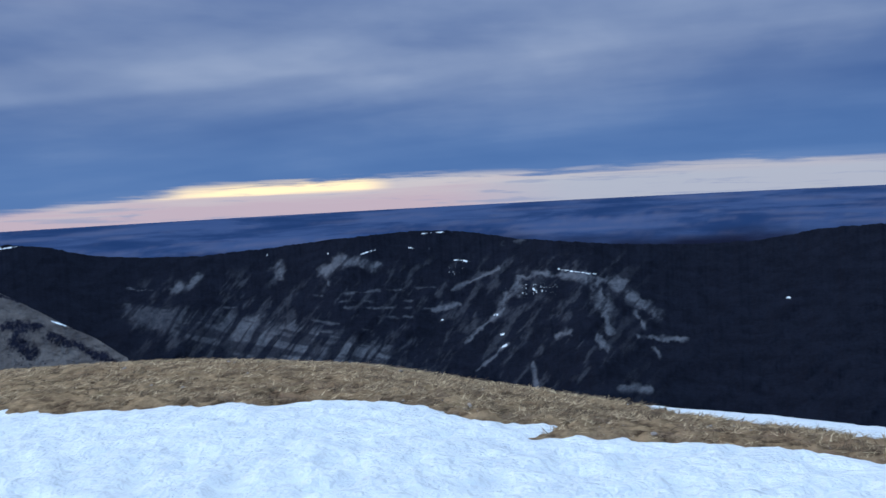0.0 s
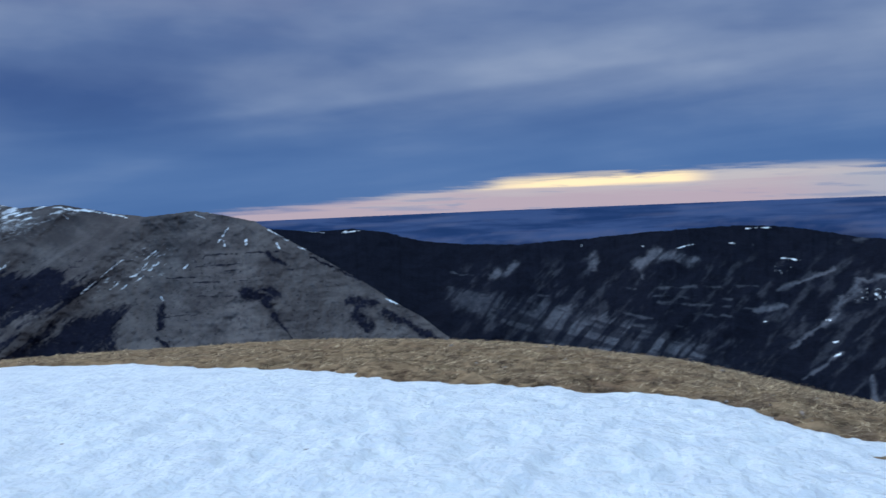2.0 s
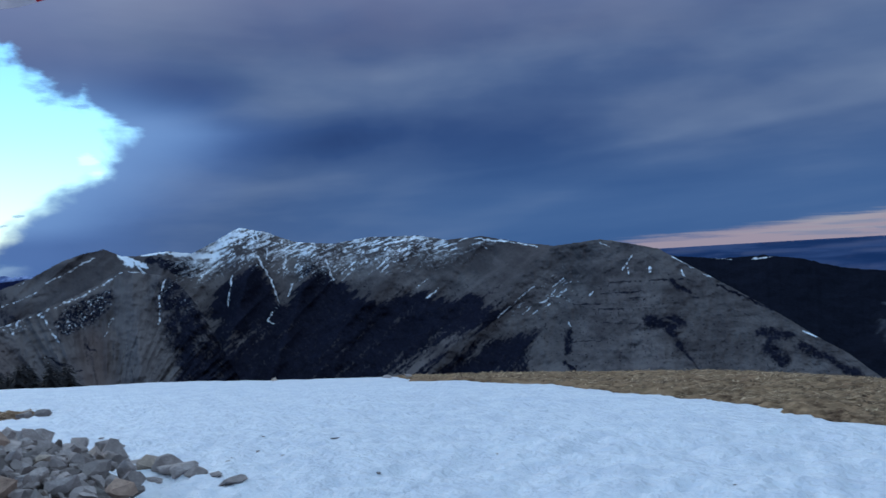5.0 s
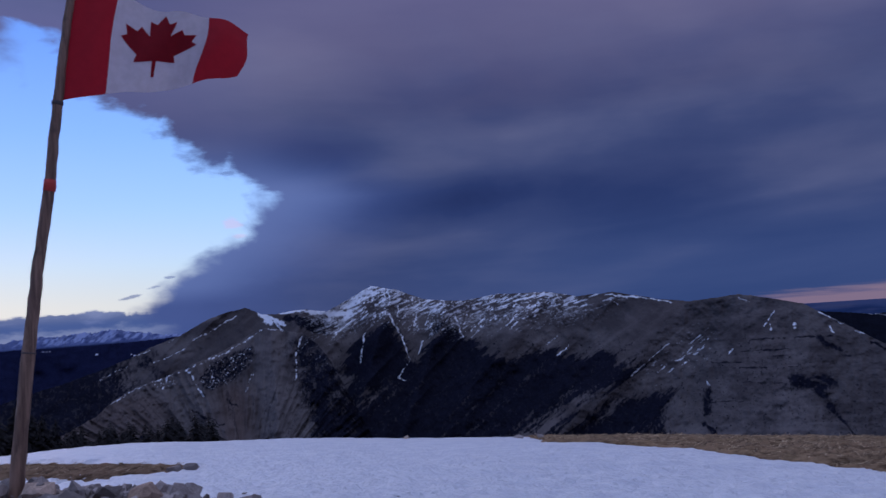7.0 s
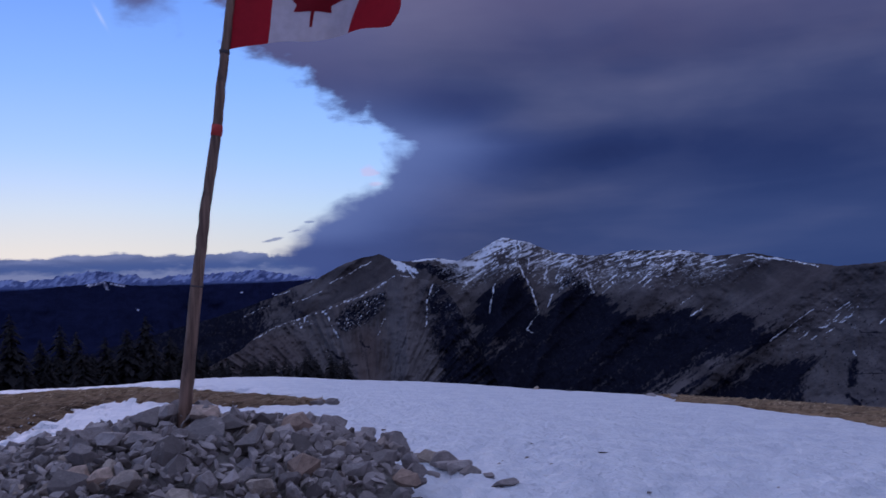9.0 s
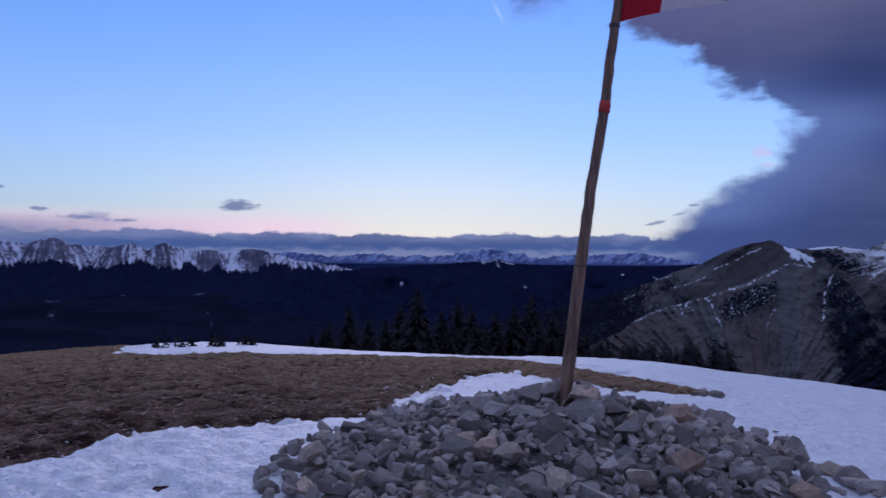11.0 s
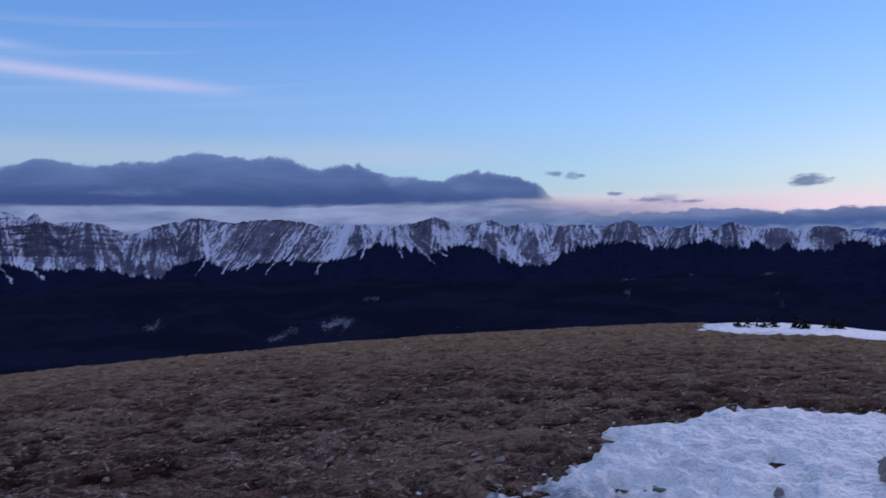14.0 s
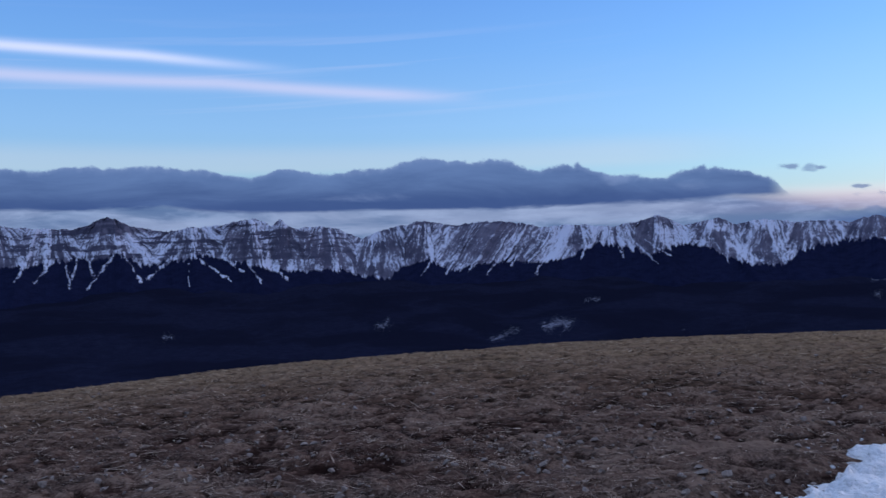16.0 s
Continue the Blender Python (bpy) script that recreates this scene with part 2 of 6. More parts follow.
fray = grain(wt, vec3(wt, bear * 0.36, elev * 0.60, 9.0), 1.0, 4, 0.5, 0.3)
tatter = grain(wt, vec3(wt, bear * 0.8, elev * 2.4, 12.0), 1.0, 4, 0.6, 0.2)
cover = (rim + 1.1 - bear + (fray - 0.5) * (4.0 + elev.step(3, 9) * 3.0) + (tatter - 0.5) * (0.25 + elev.step(8, 11) * 2.2)).step(-0.6, 2.0)
lobe = (oval(87.0, 20.2, 3.0, 3.6, -0.35) + (fray - 0.5) * 0.9).step(0.25, 0.75) * 0.9
cover = cover.high(lobe)
specks = oval(75.7, 3.4, 1.6, 0.9) + oval(78.2, 2.5, 1.6, 0.6) + oval(72.2, 10.8, 2.0, 1.2)
cover = cover.high(specks.step(0.1, 0.4) * (oval(75.7, 3.6, 0.40, 0.10) + oval(76.6, 3.05, 0.7, 0.13, 0.15) + oval(78.2, 2.45, 0.8, 0.14, 0.2) + oval(72.6, 11.2, 1.0, 0.3) + oval(71.8, 10.4, 0.8, 0.22) + (tatter - 0.5) * 2.4).step(0.35, 0.95) * 0.65)
puffs = oval(71.5, 6.7, 1.6, 1.2).step(0.1, 0.4) * (oval(71.6, 6.95, 0.75, 0.42) + oval(71.2, 6.1, 0.6, 0.25) * 0.8 + (tatter - 0.5) * 1.4).step(0.35, 0.9)
sky = blend(puffs * 0.5, sky, (1.15, 1.05, 1.15))
cover = cover.high(bear.step(186, 200))
sky = blend(cover, sky, Val(wt, rise.outputs[0]))

# the open band under the deck along the eastern horizon
band_top = bear.ramp(-40, 50, [(-40, 0.55), (-28, 0.62), (-16, 0.68), (-8, 0.65), (0, 0.70), (8, 0.70), (17, 0.67), (23, 0.53), (28, 0.42), (36, 0.32), (44, 0.1)]) * 4.0 - 1.4
thin = grain(wt, vec3(wt, bear * 0.075, (elev - bear * 0.02) * 1.7, 2.0), 1.0, 6, 0.6, 0.4)
wool = grain(wt, vec3(wt, bear * 0.16, (elev - bear * 0.02) * 2.2, 23.0), 1.0, 6, 0.62, 0.5)
band = (band_top - elev + (thin - 0.5) * 1.3 + (wool - 0.5) * 1.2 - 0.1).step(-0.15, 0.5) * bear.step(-70, -45)
warm = blend((elev + (thin - 0.5) * 3.0).step(-0.5, 1.0), (0.41, 0.325, 0.365), (0.46, 0.425, 0.425))
warm = blend(bear.step(0, -14) * 0.55, warm, (0.30, 0.31, 0.37))
warm = blend(bear.step(2, -10) * elev.step(0.9, 0.2) * 0.8, warm, (0.33, 0.36, 0.42))
gold = bear.step(3, 6) * bear.step(23, 14) * (elev + (thin - 0.5) * 0.5).step(0.28, 0.55)
warm = blend(gold, warm, (0.98, 0.77, 0.45))
warm = blend((thin * 0.5 + wool * 0.5).step(0.52, 0.62) * 0.65, warm, (0.22, 0.25, 0.36))
sky = blend(band * 0.88, sky, warm)

air = wt.nodes.new("ShaderNodeBackground")
wt.links.new(sky.s, air.inputs["Color"])
air.inputs["Strength"].default_value = 1.0
out = wt.nodes.new("ShaderNodeOutputWorld")
wt.links.new(air.outputs[0], out.inputs["Surface"])

sun = new("sun", bpy.data.lights.new("sun", "SUN"))
sun.data.energy, sun.data.angle, sun.data.color = 1.0, radians(28), (1.0, 0.92, 0.86)
sun.matrix_world = look((-60, -8, 19), (0, 0, 0))


# ---------------------------------------------------------------- materials
def material(name):
    m = bpy.data.materials.new(name)
    m.use_nodes = True
    tree = m.node_tree
    return m, tree, tree.nodes["Principled BSDF"]


def attr(tree, name):
    n = tree.nodes.new("ShaderNodeAttribute")
    n.attribute_name = name
    return Val(tree, n.outputs["Fac"])


def place(tree, kind="Object"):
    return tree.nodes.new("ShaderNodeTexCoord").outputs[kind]


def relief(tree, bsdf, height, depth, strength=1.0):
    n = tree.nodes.new("ShaderNodeBump")
    n.inputs["Distance"].default_value, n.inputs["Strength"].default_value = depth, strength
    plug(tree, height, n.inputs["Height"])
    tree.links.new(n.outputs[0], bsdf.inputs["Normal"])


def chance(tree):
    return Val(tree, tree.nodes.new("ShaderNodeObjectInfo").outputs["Random"])


def island(tree):
    return Val(tree, tree.nodes.new("ShaderNodeNewGeometry").outputs["Random Per Island"])


def plain(name, colour, rough=0.8, var=0.25, scale=6.0, bump=0.01):
    m, t, b = material(name)
    p = place(t)
    g = grain(t, p, scale, 6, 0.6) * 0.6 + grain(t, p, scale * 6, 4, 0.6) * 0.4
    dark = tuple(c * (1 - var) for c in colour)
    lite = tuple(min(1, c * (1 + var)) for c in colour)
    plug(t, blend(g.step(0.3, 0.7), dark, lite), b.inputs["Base Color"])
    b.inputs["Roughness"].default_value = rough
    b.inputs["Specular IOR Level"].default_value = 0.25
    relief(t, b, g, bump)
    return m


def summit_material():
    """Dry alpine turf and stony soil near by, black spruce forest and farmland far away."""
    m, t, b = material("turf_and_forest")
    p = place(t)
    hum = attr(t, "hummock")
    fine = grain(t, p, 5.0, 6, 0.62)
    mid = grain(t, p, 1.6, 5, 0.6, 0.5)
    tiny = grain(t, p, 38.0, 4, 0.7)
    patchy = grain(t, p, 0.55, 4, 0.6, 0.4)
    straw = (grain(t, p, 21.0, 4, 0.72, 0.3) * 0.62 + hum * 0.38)
    gold = blend((fine * 0.5 + mid * 0.2 + straw * 0.3).step(0.36, 0.64), (0.050, 0.030, 0.021), (0.365, 0.245, 0.148))
    gold = blend(mid.step(0.53, 0.70) * 0.5, gold, (0.105, 0.080, 0.045))
    gold = blend((patchy * 0.5 + fine * 0.5).step(0.52, 0.62) * 0.5, gold, (0.150, 0.082, 0.058))
    # hollows between hummocks darkened in the colour, as shade would
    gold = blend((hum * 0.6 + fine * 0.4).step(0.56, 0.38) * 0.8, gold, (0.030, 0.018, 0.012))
    brown = blend((fine * 0.40 + tiny * 0.25 + straw * 0.35).step(0.36, 0.64), (0.017, 0.0090, 0.0075), (0.135, 0.078, 0.060))
    brown = blend((straw * 0.7 + patchy * 0.3).step(0.51, 0.64) * 0.75, brown, (0.27, 0.185, 0.140))
    brown = blend(mid.step(0.52, 0.66) * 0.5, brown, (0.060, 0.030, 0.025))
    # creases of the brown turf get painted shade too
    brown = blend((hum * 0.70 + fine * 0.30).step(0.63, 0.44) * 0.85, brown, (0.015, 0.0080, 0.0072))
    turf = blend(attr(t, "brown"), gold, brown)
    soil = blend(tiny.step(0.40, 0.64), (0.034, 0.020, 0.017), (0.235, 0.165, 0.132))
    turf = blend(attr(t, "stony") * grain(t, p, 2.3, 5, 0.65).step(0.48, 0.60), turf, soil)
    # forest of the valley, its navy tone holding painted distance haze
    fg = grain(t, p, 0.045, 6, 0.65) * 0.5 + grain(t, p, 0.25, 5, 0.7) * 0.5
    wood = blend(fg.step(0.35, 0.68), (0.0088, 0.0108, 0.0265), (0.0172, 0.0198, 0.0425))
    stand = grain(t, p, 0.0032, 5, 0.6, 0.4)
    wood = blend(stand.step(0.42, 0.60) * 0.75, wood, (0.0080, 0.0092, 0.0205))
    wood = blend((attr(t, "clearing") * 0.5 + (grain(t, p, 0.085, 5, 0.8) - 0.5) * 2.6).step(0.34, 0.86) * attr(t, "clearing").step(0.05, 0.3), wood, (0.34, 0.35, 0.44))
    # plain: dark woods, fields, thin snow, with distance haze put into their blue
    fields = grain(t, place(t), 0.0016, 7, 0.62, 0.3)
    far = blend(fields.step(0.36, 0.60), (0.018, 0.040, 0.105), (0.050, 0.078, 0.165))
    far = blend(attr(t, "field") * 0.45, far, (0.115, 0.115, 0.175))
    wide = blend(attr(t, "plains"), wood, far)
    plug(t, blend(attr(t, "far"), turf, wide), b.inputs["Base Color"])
    b.inputs["Roughness"].default_value = 1.0
    b.inputs["Specular IOR Level"].default_value = 0.0
    relief(t, b, fine * 0.4 + tiny * 0.3 + straw * 0.3, 0.035, 1.0)
    return m


def rock_material(name, pale, dark, forest, snow=(0.80, 0.84, 0.90), scale=0.02, soft=0.30, melt=0.28, ragged=0.35, patchy=0.6):
    """Bare rock with forest and snow cover laid on by the terrain's own cover values."""
    m, t, b = material(name)
    p = place(t)
    g = grain(t, p, scale, 8, 0.62, 0.4)
    g2 = grain(t, p, scale * 7, 5, 0.65)
    g3 = grain(t, p, scale * 18, 4, 0.65)
    tone = g * 0.4 + g2 * 0.35 + g3 * 0.25
    rock = blend((tone * 0.5 + attr(t, "bed") * 0.5).step(0.32, 0.68), dark, pale)
    rock = blend(attr(t, "soil") * 0.6, rock, (0.115, 0.080, 0.072))
    trees = blend((g2 * 0.5 + g * 0.5).step(0.35, 0.65), tuple(c * 0.7 for c in forest), tuple(c * 1.3 for c in forest))
    wood = (attr(t, "forest") + (g3 - 0.5) * ragged).step(0.5 - soft, 0.5 + soft)
    col = blend(wood, rock, trees)
    white = (attr(t, "snow") + (g2 - 0.5) * patchy * 0.5 + (g3 - 0.5) * patchy * 0.5).step(0.5 - melt, 0.5 + melt)
    col = blend(white, col, snow)
    plug(t, col, b.inputs["Base Color"])
    b.inputs["Roughness"].default_value = 0.9
    b.inputs["Specular IOR Level"].default_value = 0.0
    relief(t, b, tone, 0.5 / scale * 0.02, 0.7)
    return m


def snow_material():
    m, t, b = material("old_snow")
    p = place(t)
    g = grain(t, p, 3.2, 6, 0.6, 0.4)
    f = grain(t, p, 16.0, 5, 0.6)
    dirt = grain(t, p, 0.9, 7, 0.7, 0.6)
    col = blend(g.step(0.3, 0.7), (0.67, 0.70, 0.76), (0.80, 0.82, 0.85))
    col = blend((dirt * 0.6 + f * 0.4).step(0.60, 0.70) * 0.5, col, (0.42, 0.42, 0.44))
    plug(t, blend(attr(t, "slush") * (f * 0.5 + g * 0.5).step(0.36, 0.54), col, (0.105, 0.125, 0.165)), b.inputs["Base Color"])
    b.inputs["Roughness"].default_value = 0.55
    b.inputs["Specular IOR Level"].default_value = 0.3
    dimple = grain(t, p, 10.0, 2.5, 0.55)
    relief(t, b, dimple * 0.6 + g * 0.2 + f * 0.2, 0.125, 1.0)
    return m


def stone_material():
    m, t, b = material("limestone_blocks")
    p = place(t)
    r = chance(t)
    i = island(t)
    r = (r + i).op("FRACT")
    g = grain(t, p, 4.0, 7, 0.68) * 0.6 + grain(t, p, 22.0, 4, 0.7) * 0.4
    base = r.ramp(0, 1, [(0, (0.18, 0.150, 0.140)), (0.30, (0.345, 0.296, 0.277)), (0.65, (0.475, 0.408, 0.384)), (0.92, (0.62, 0.535, 0.50)), (0.96, (0.52, 0.40, 0.31)), (1.0, (0.66, 0.54, 0.44))])
    col = blend(g.step(0.3, 0.72), blend(Val(t, 0.6) * 1.0, base, (0.10, 0.085, 0.078)), base)
    col = blend(grain(t, p, 3.0, 5, 0.7).step(0.60, 0.72) * 0.5, col, (0.66, 0.57, 0.51))
    plug(t, col, b.inputs["Base Color"])
    b.inputs["Roughness"].default_value = 0.88
    b.inputs["Specular IOR Level"].default_value = 0.2
    relief(t, b, g, 0.022, 1.0)
    return m


def pole_material():
    m, t, b = material("peeled_log")
    n = t.nodes.new("ShaderNodeMapping")
    t.links.new(place(t), n.inputs[0])
    n.inputs["Scale"].default_value = (30, 30, 2.5)
    g = grain(t, n.outputs[0], 1.0, 6, 0.6, 0.6)
    knot = grain(t, place(t), 5.0, 4, 0.6)
    col = blend(g.step(0.3, 0.7), (0.125, 0.072, 0.052), (0.34, 0.205, 0.142))
    col = blend(knot.step(0.58, 0.7) * 0.7, col, (0.09, 0.065, 0.055))
    plug(t, col, b.inputs["Base Color"])
    b.inputs["Roughness"].default_value = 0.75
    relief(t, b, g, 0.01, 0.8)
    return m


def cloth_material(name, colour):
    m, t, b = material(name)
    g = grain(t, place(t), 14.0, 5, 0.6)
    plug(t, blend(g.step(0.3, 0.7), tuple(c * 0.82 for c in colour), colour), b.inputs["Base Color"])
    b.inputs["Roughness"].default_value = 0.7
    b.inputs["Specular IOR Level"].default_value = 0.2
    thin = t.nodes.new("ShaderNodeBsdfTranslucent")
    plug(t, colour, thin.inputs["Color"])
    mix = t.nodes.new("ShaderNodeMixShader")
    mix.inputs[0].default_value = 0.35
    t.links.new(b.outputs[0], mix.inputs[1]), t.links.new(thin.outputs[0], mix.inputs[2])
    t.links.new(mix.outputs[0], t.nodes["Material Output"].inputs["Surface"])
    return m


def blade_material():
    m, t, b = material("dry_grass_blades")
    i = island(t)
    col = i.ramp(0, 1, [(0, (0.075, 0.044, 0.028)), (0.5, (0.29, 0.198, 0.120)), (1, (0.64, 0.47, 0.295))])
    brown = i.ramp(0, 1, [(0, (0.035, 0.019, 0.015)), (0.40, (0.130, 0.076, 0.057)), (0.70, (0.34, 0.235, 0.178)), (1, (0.74, 0.58, 0.45))])
    # blades turn darker in irregular patches
    clump_tone = grain(t, place(t), 3.4, 5, 0.7, 0.3)
    tint = blend(clump_tone.step(0.53, 0.43) * 0.72, blend(attr(t, "brown"), col, brown), (0.030, 0.017, 0.013))
    plug(t, tint, b.inputs["Base Color"])
    b.inputs["Roughness"].default_value = 0.9
    b.inputs["Specular IOR Level"].default_value = 0.1
    return m


M_GROUND = summit_material()
M_SNOW = snow_material()
M_STONE = stone_material()
M_POLE = pole_material()
M_RED = cloth_material("red_nylon", (0.42, 0.018, 0.03))
M_WHITE = cloth_material("white_nylon", (0.60, 0.56, 0.62))
M_TAPE = plain("red_tape", (0.55, 0.06, 0.05), 0.5)
M_CORD = plain("grey_cord", (0.12, 0.10, 0.10), 0.8)
M_BLADE = blade_material()
M_NEEDLE = plain("spruce_needles", (0.0185, 0.0172, 0.0190), 0.95, 0.5, 2.0)
M_BARK = plain("spruce_bark", (0.05, 0.04, 0.035), 0.9, 0.4, 8.0)
M_TAN = plain("tan_limestone", (0.56, 0.41, 0.32), 0.88, 0.35, 5.0, 0.02)
M_RUST = plain("brown_weathered_stone", (0.36, 0.25, 0.19), 0.9, 0.35, 5.0, 0.02)
M_DIRT = plain("gravel_bed", (0.22, 0.195, 0.18), 0.95, 0.5, 14.0, 0.03)
M_NEAR = rock_material("grey_scree", (0.150, 0.134, 0.134), (0.066, 0.058, 0.061), (0.0112, 0.0124, 0.0225), ragged=0.5, patchy=0.9)
M_EAST = rock_material("dark_forest_and_scree", (0.108, 0.112, 0.134), (0.050, 0.055, 0.071), (0.0082, 0.0098, 0.0168), soft=0.5, ragged=0.25, patchy=0.6)
# blue of the distance haze is mixed into rock, forest and snow colours
M_WEST = rock_material("hazed_snowy_rock", (0.175, 0.165, 0.225), (0.070, 0.070, 0.110), (0.0110, 0.0140, 0.0400), (0.62, 0.65, 0.79), 0.024, 0.25, 0.34, 0.4, 0.6)
# far rock, trees and snow painted pale blue to stand in for haze
M_FAR = rock_material("far_range_hazed_rock", (0.13, 0.17, 0.33), (0.07, 0.10, 0.23), (0.016, 0.026, 0.075), (0.30, 0.37, 0.60), 0.012)


# ---------------------------------------------------------------- terrain arithmetic
def lattice(ix, iy, seed):
    h = (ix.astype(np.int64) * 374761393 + iy.astype(np.int64) * 668265263 + seed * 974634777) & 0xFFFFFFFF
    h = ((h ^ (h >> 13)) * 1274126177) & 0xFFFFFFFF
    return ((h ^ (h >> 16)) & 0xFFFF) / 65535.0


def vnoise(x, y, seed=0):
    x, y = np.broadcast_arrays(np.asarray(x, float), np.asarray(y, float))
    fx, fy = np.floor(x), np.floor(y)
    u, v = x - fx, y - fy
    u, v = u * u * u * (u * (u * 6 - 15) + 10), v * v * v * (v * (v * 6 - 15) + 10)
    a, b = lattice(fx, fy, seed), lattice(fx + 1, fy, seed)
    c, d = lattice(fx, fy + 1, seed), lattice(fx + 1, fy + 1, seed)
    return (a + (b - a) * u) * (1 - v) + (c + (d - c) * u) * v


def fbm(x, y, octaves=5, seed=0, rough=0.5):
    total, amp, norm = 0.0, 1.0, 0.0
    for i in range(octaves):
        total = total + amp * vnoise(x * 2 ** i + 17.3 * i, y * 2 ** i - 9.1 * i, seed + i)
        norm, amp = norm + amp, amp * rough
    return total / norm


def ridged(x, y, octaves=5, seed=0, rough=0.5):
    total, amp, norm = 0.0, 1.0, 0.0
    for i in range(octaves):
        total = total + amp * (1 - np.abs(2 * vnoise(x * 2 ** i + 5.7 * i, y * 2 ** i + 3.3 * i, seed + i) - 1))
        norm, amp = norm + amp, amp * rough
    return total / norm


def smooth(x, a, b):
    t = np.clip((x - a) / (b - a), 0, 1)
    return t * t * (3 - 2 * t)


def line(points):
    """A profile from (bearing, value) pairs in any order."""
    q = np.array(sorted(points))
    return lambda a: np.interp(a, q[:, 0], q[:, 1])


def strokes(A, E, rows, wob=0.25, seed=40, freq=2.2, thin=1.0):
    """Cover from streaks (bearing, elevation, bearing, elevation, half width), with ragged edges."""
    dA = (fbm(A * freq, E * freq, 5, seed, 0.6) - 0.5) * wob * 2
    dE = (fbm(A * freq, E * freq, 5, seed + 9, 0.6) - 0.5) * wob * 2
    swell = 0.45 + 0.95 * smooth(fbm(A * freq * 0.6, E * freq * 0.6, 4, seed + 5, 0.6), 0.28, 0.72)
    best = np.zeros_like(A)
    for a0, e0, a1, e1, w in rows:
        px, py = A + dA - a0, E + dE - e0
        vx, vy = a1 - a0, e1 - e0
        t = np.clip((px * vx + py * vy) / (vx * vx + vy * vy + 1e-9), 0, 1)
        d = np.hypot(px - t * vx, py - t * vy)
        best = np.maximum(best, np.clip(1.25 - d / (w * thin * swell), 0, 1))
    return best


def inside(px, py, poly):
    """Signed distance to a polygon in the plan, positive inside."""
    d2 = np.full(px.shape, 1e9)
    ins = np.zeros(px.shape, bool)
    for (x0, y0), (x1, y1) in zip(poly, poly[1:] + poly[:1]):
        vx, vy = x1 - x0, y1 - y0
        t = np.clip(((px - x0) * vx + (py - y0) * vy) / (vx * vx + vy * vy + 1e-9), 0, 1)
        d2 = np.minimum(d2, (px - x0 - t * vx) ** 2 + (py - y0 - t * vy) ** 2)
        if y0 != y1:
            hit = ((y0 > py) != (y1 > py)) & (px < x0 + (py - y0) / (y1 - y0) * vx)
            ins ^= hit
    return np.where(ins, 1, -1) * np.sqrt(d2)


def sheet(name, co, quads, mat, values=None, flat=False):
    """A mesh object from vertex and quad arrays, with named values per vertex."""
    me = bpy.data.meshes.new(name)
    k = quads.shape[1]
    me.vertices.add(len(co)), me.loops.add(quads.size), me.polygons.add(len(quads))
    me.vertices.foreach_set("co", np.ascontiguousarray(co, dtype=np.float32).ravel())
    me.loops.foreach_set("vertex_index", quads.astype(np.int32).ravel())
    me.polygons.foreach_set("loop_start", np.arange(0, quads.size, k, dtype=np.int32))
    me.update(calc_edges=True)
    me.polygons.foreach_set("use_smooth", np.full(len(quads), not flat))
    for key, v in (values or {}).items():
        at = me.attributes.new(key, "FLOAT", "POINT")
        at.data.foreach_set("value", np.ascontiguousarray(v, dtype=np.float32).ravel())
    me.materials.append(mat)
    return new(name, me)


def grid_quads(rows, cols, wrap=False):
    i, j = np.meshgrid(np.arange(rows - 1), np.arange(cols if wrap else cols - 1), indexing="ij")
    j2 = (j + 1) % cols
    return np.stack([i * cols + j, i * cols + j2, (i + 1) * cols + j2, (i + 1) * cols + j], -1).reshape(-1, 4)[:, ::-1]


# plan of the snow on the summit, in metres
SNOW_WEST = [(-23.0, 16.7), (-25.7, 14.8), (-28.7, 12.8), (-31.8, 10.3), (-35.5, 7.6), (-36.7, 3.9), (-36.5, 0.0), (-37.9, -4.0), (-39.6, -8.4), (-41.3, -13.4), (-39.7, -16.1), (-20.0, -8.6), (-18.0, -6.6),
             (-20.3, -3.4), (-22.5, 0.8), (-18.1, 2.0), (-17.3, 2.4), (-15.1, 3.1), (-13.5, 3.9), (-13.1, 3.0), (-13.8, 1.9), (-15.3, 1.1), (-16.3, 0.6), (-14.3, -0.40)]
SNOW_NEAR = [(-12.4, -0.95), (-10.7, -0.95), (-9.9, -1.2), (-9.5, -1.9), (-8.9, -2.7), (-8.7, -3.4), (-7.6, -3.7), (-7.0, -4.0), (-6.0, -3.6), (-5.0, -3.5), (-4.4, -3.6), (-3.6, -3.8), (-3.3, -3.3), (-2.0, -2.2), (0.0, -1.6),
             (2.0, 0.0), (3.1, 2.6), (3.1, 6.3), (2.6, 6.7), (1.4, 7.2), (0.4, 7.0), (0.8, 7.6), (0.1, 7.7), (-0.6, 8.4), (-2.3, 8.6), (-4.1, 8.5), (-6.1, 9.2), (-10.0, 10.0), (-13.3, 10.4)]
SNOW_EAST = [(2.1, 12.2), (2.9, 9.9), (3.9, 7.9), (5.5, 6.5), (11.4, 13.6), (6.1, 16.7), (2.8, 15.8)]


EYE = 1.58
DROP = [(-40, 15), (-27.5, 15.2), (-15.3, 14.8), (-9.3, 14.3), (-1.9, 13.0), (5.9, 11.4), (18, 9.9), (29, 9.3), (45, 8.9), (56.6, 8.44), (67.6, 7.6), (73, 7.2), (78, 6.7),
        (84, 6.6), (89.6, 6.68), (99, 6.26), (107, 5.6), (113, 5.7), (118, 5.95), (126, 6.4), (137, 6.9), (146, 7.4), (155, 7.7), (164, 8.3), (174, 8.6), (200, 9.5), (260, 11), (300, 14), (320, 15)]
drop_line = line(DROP)


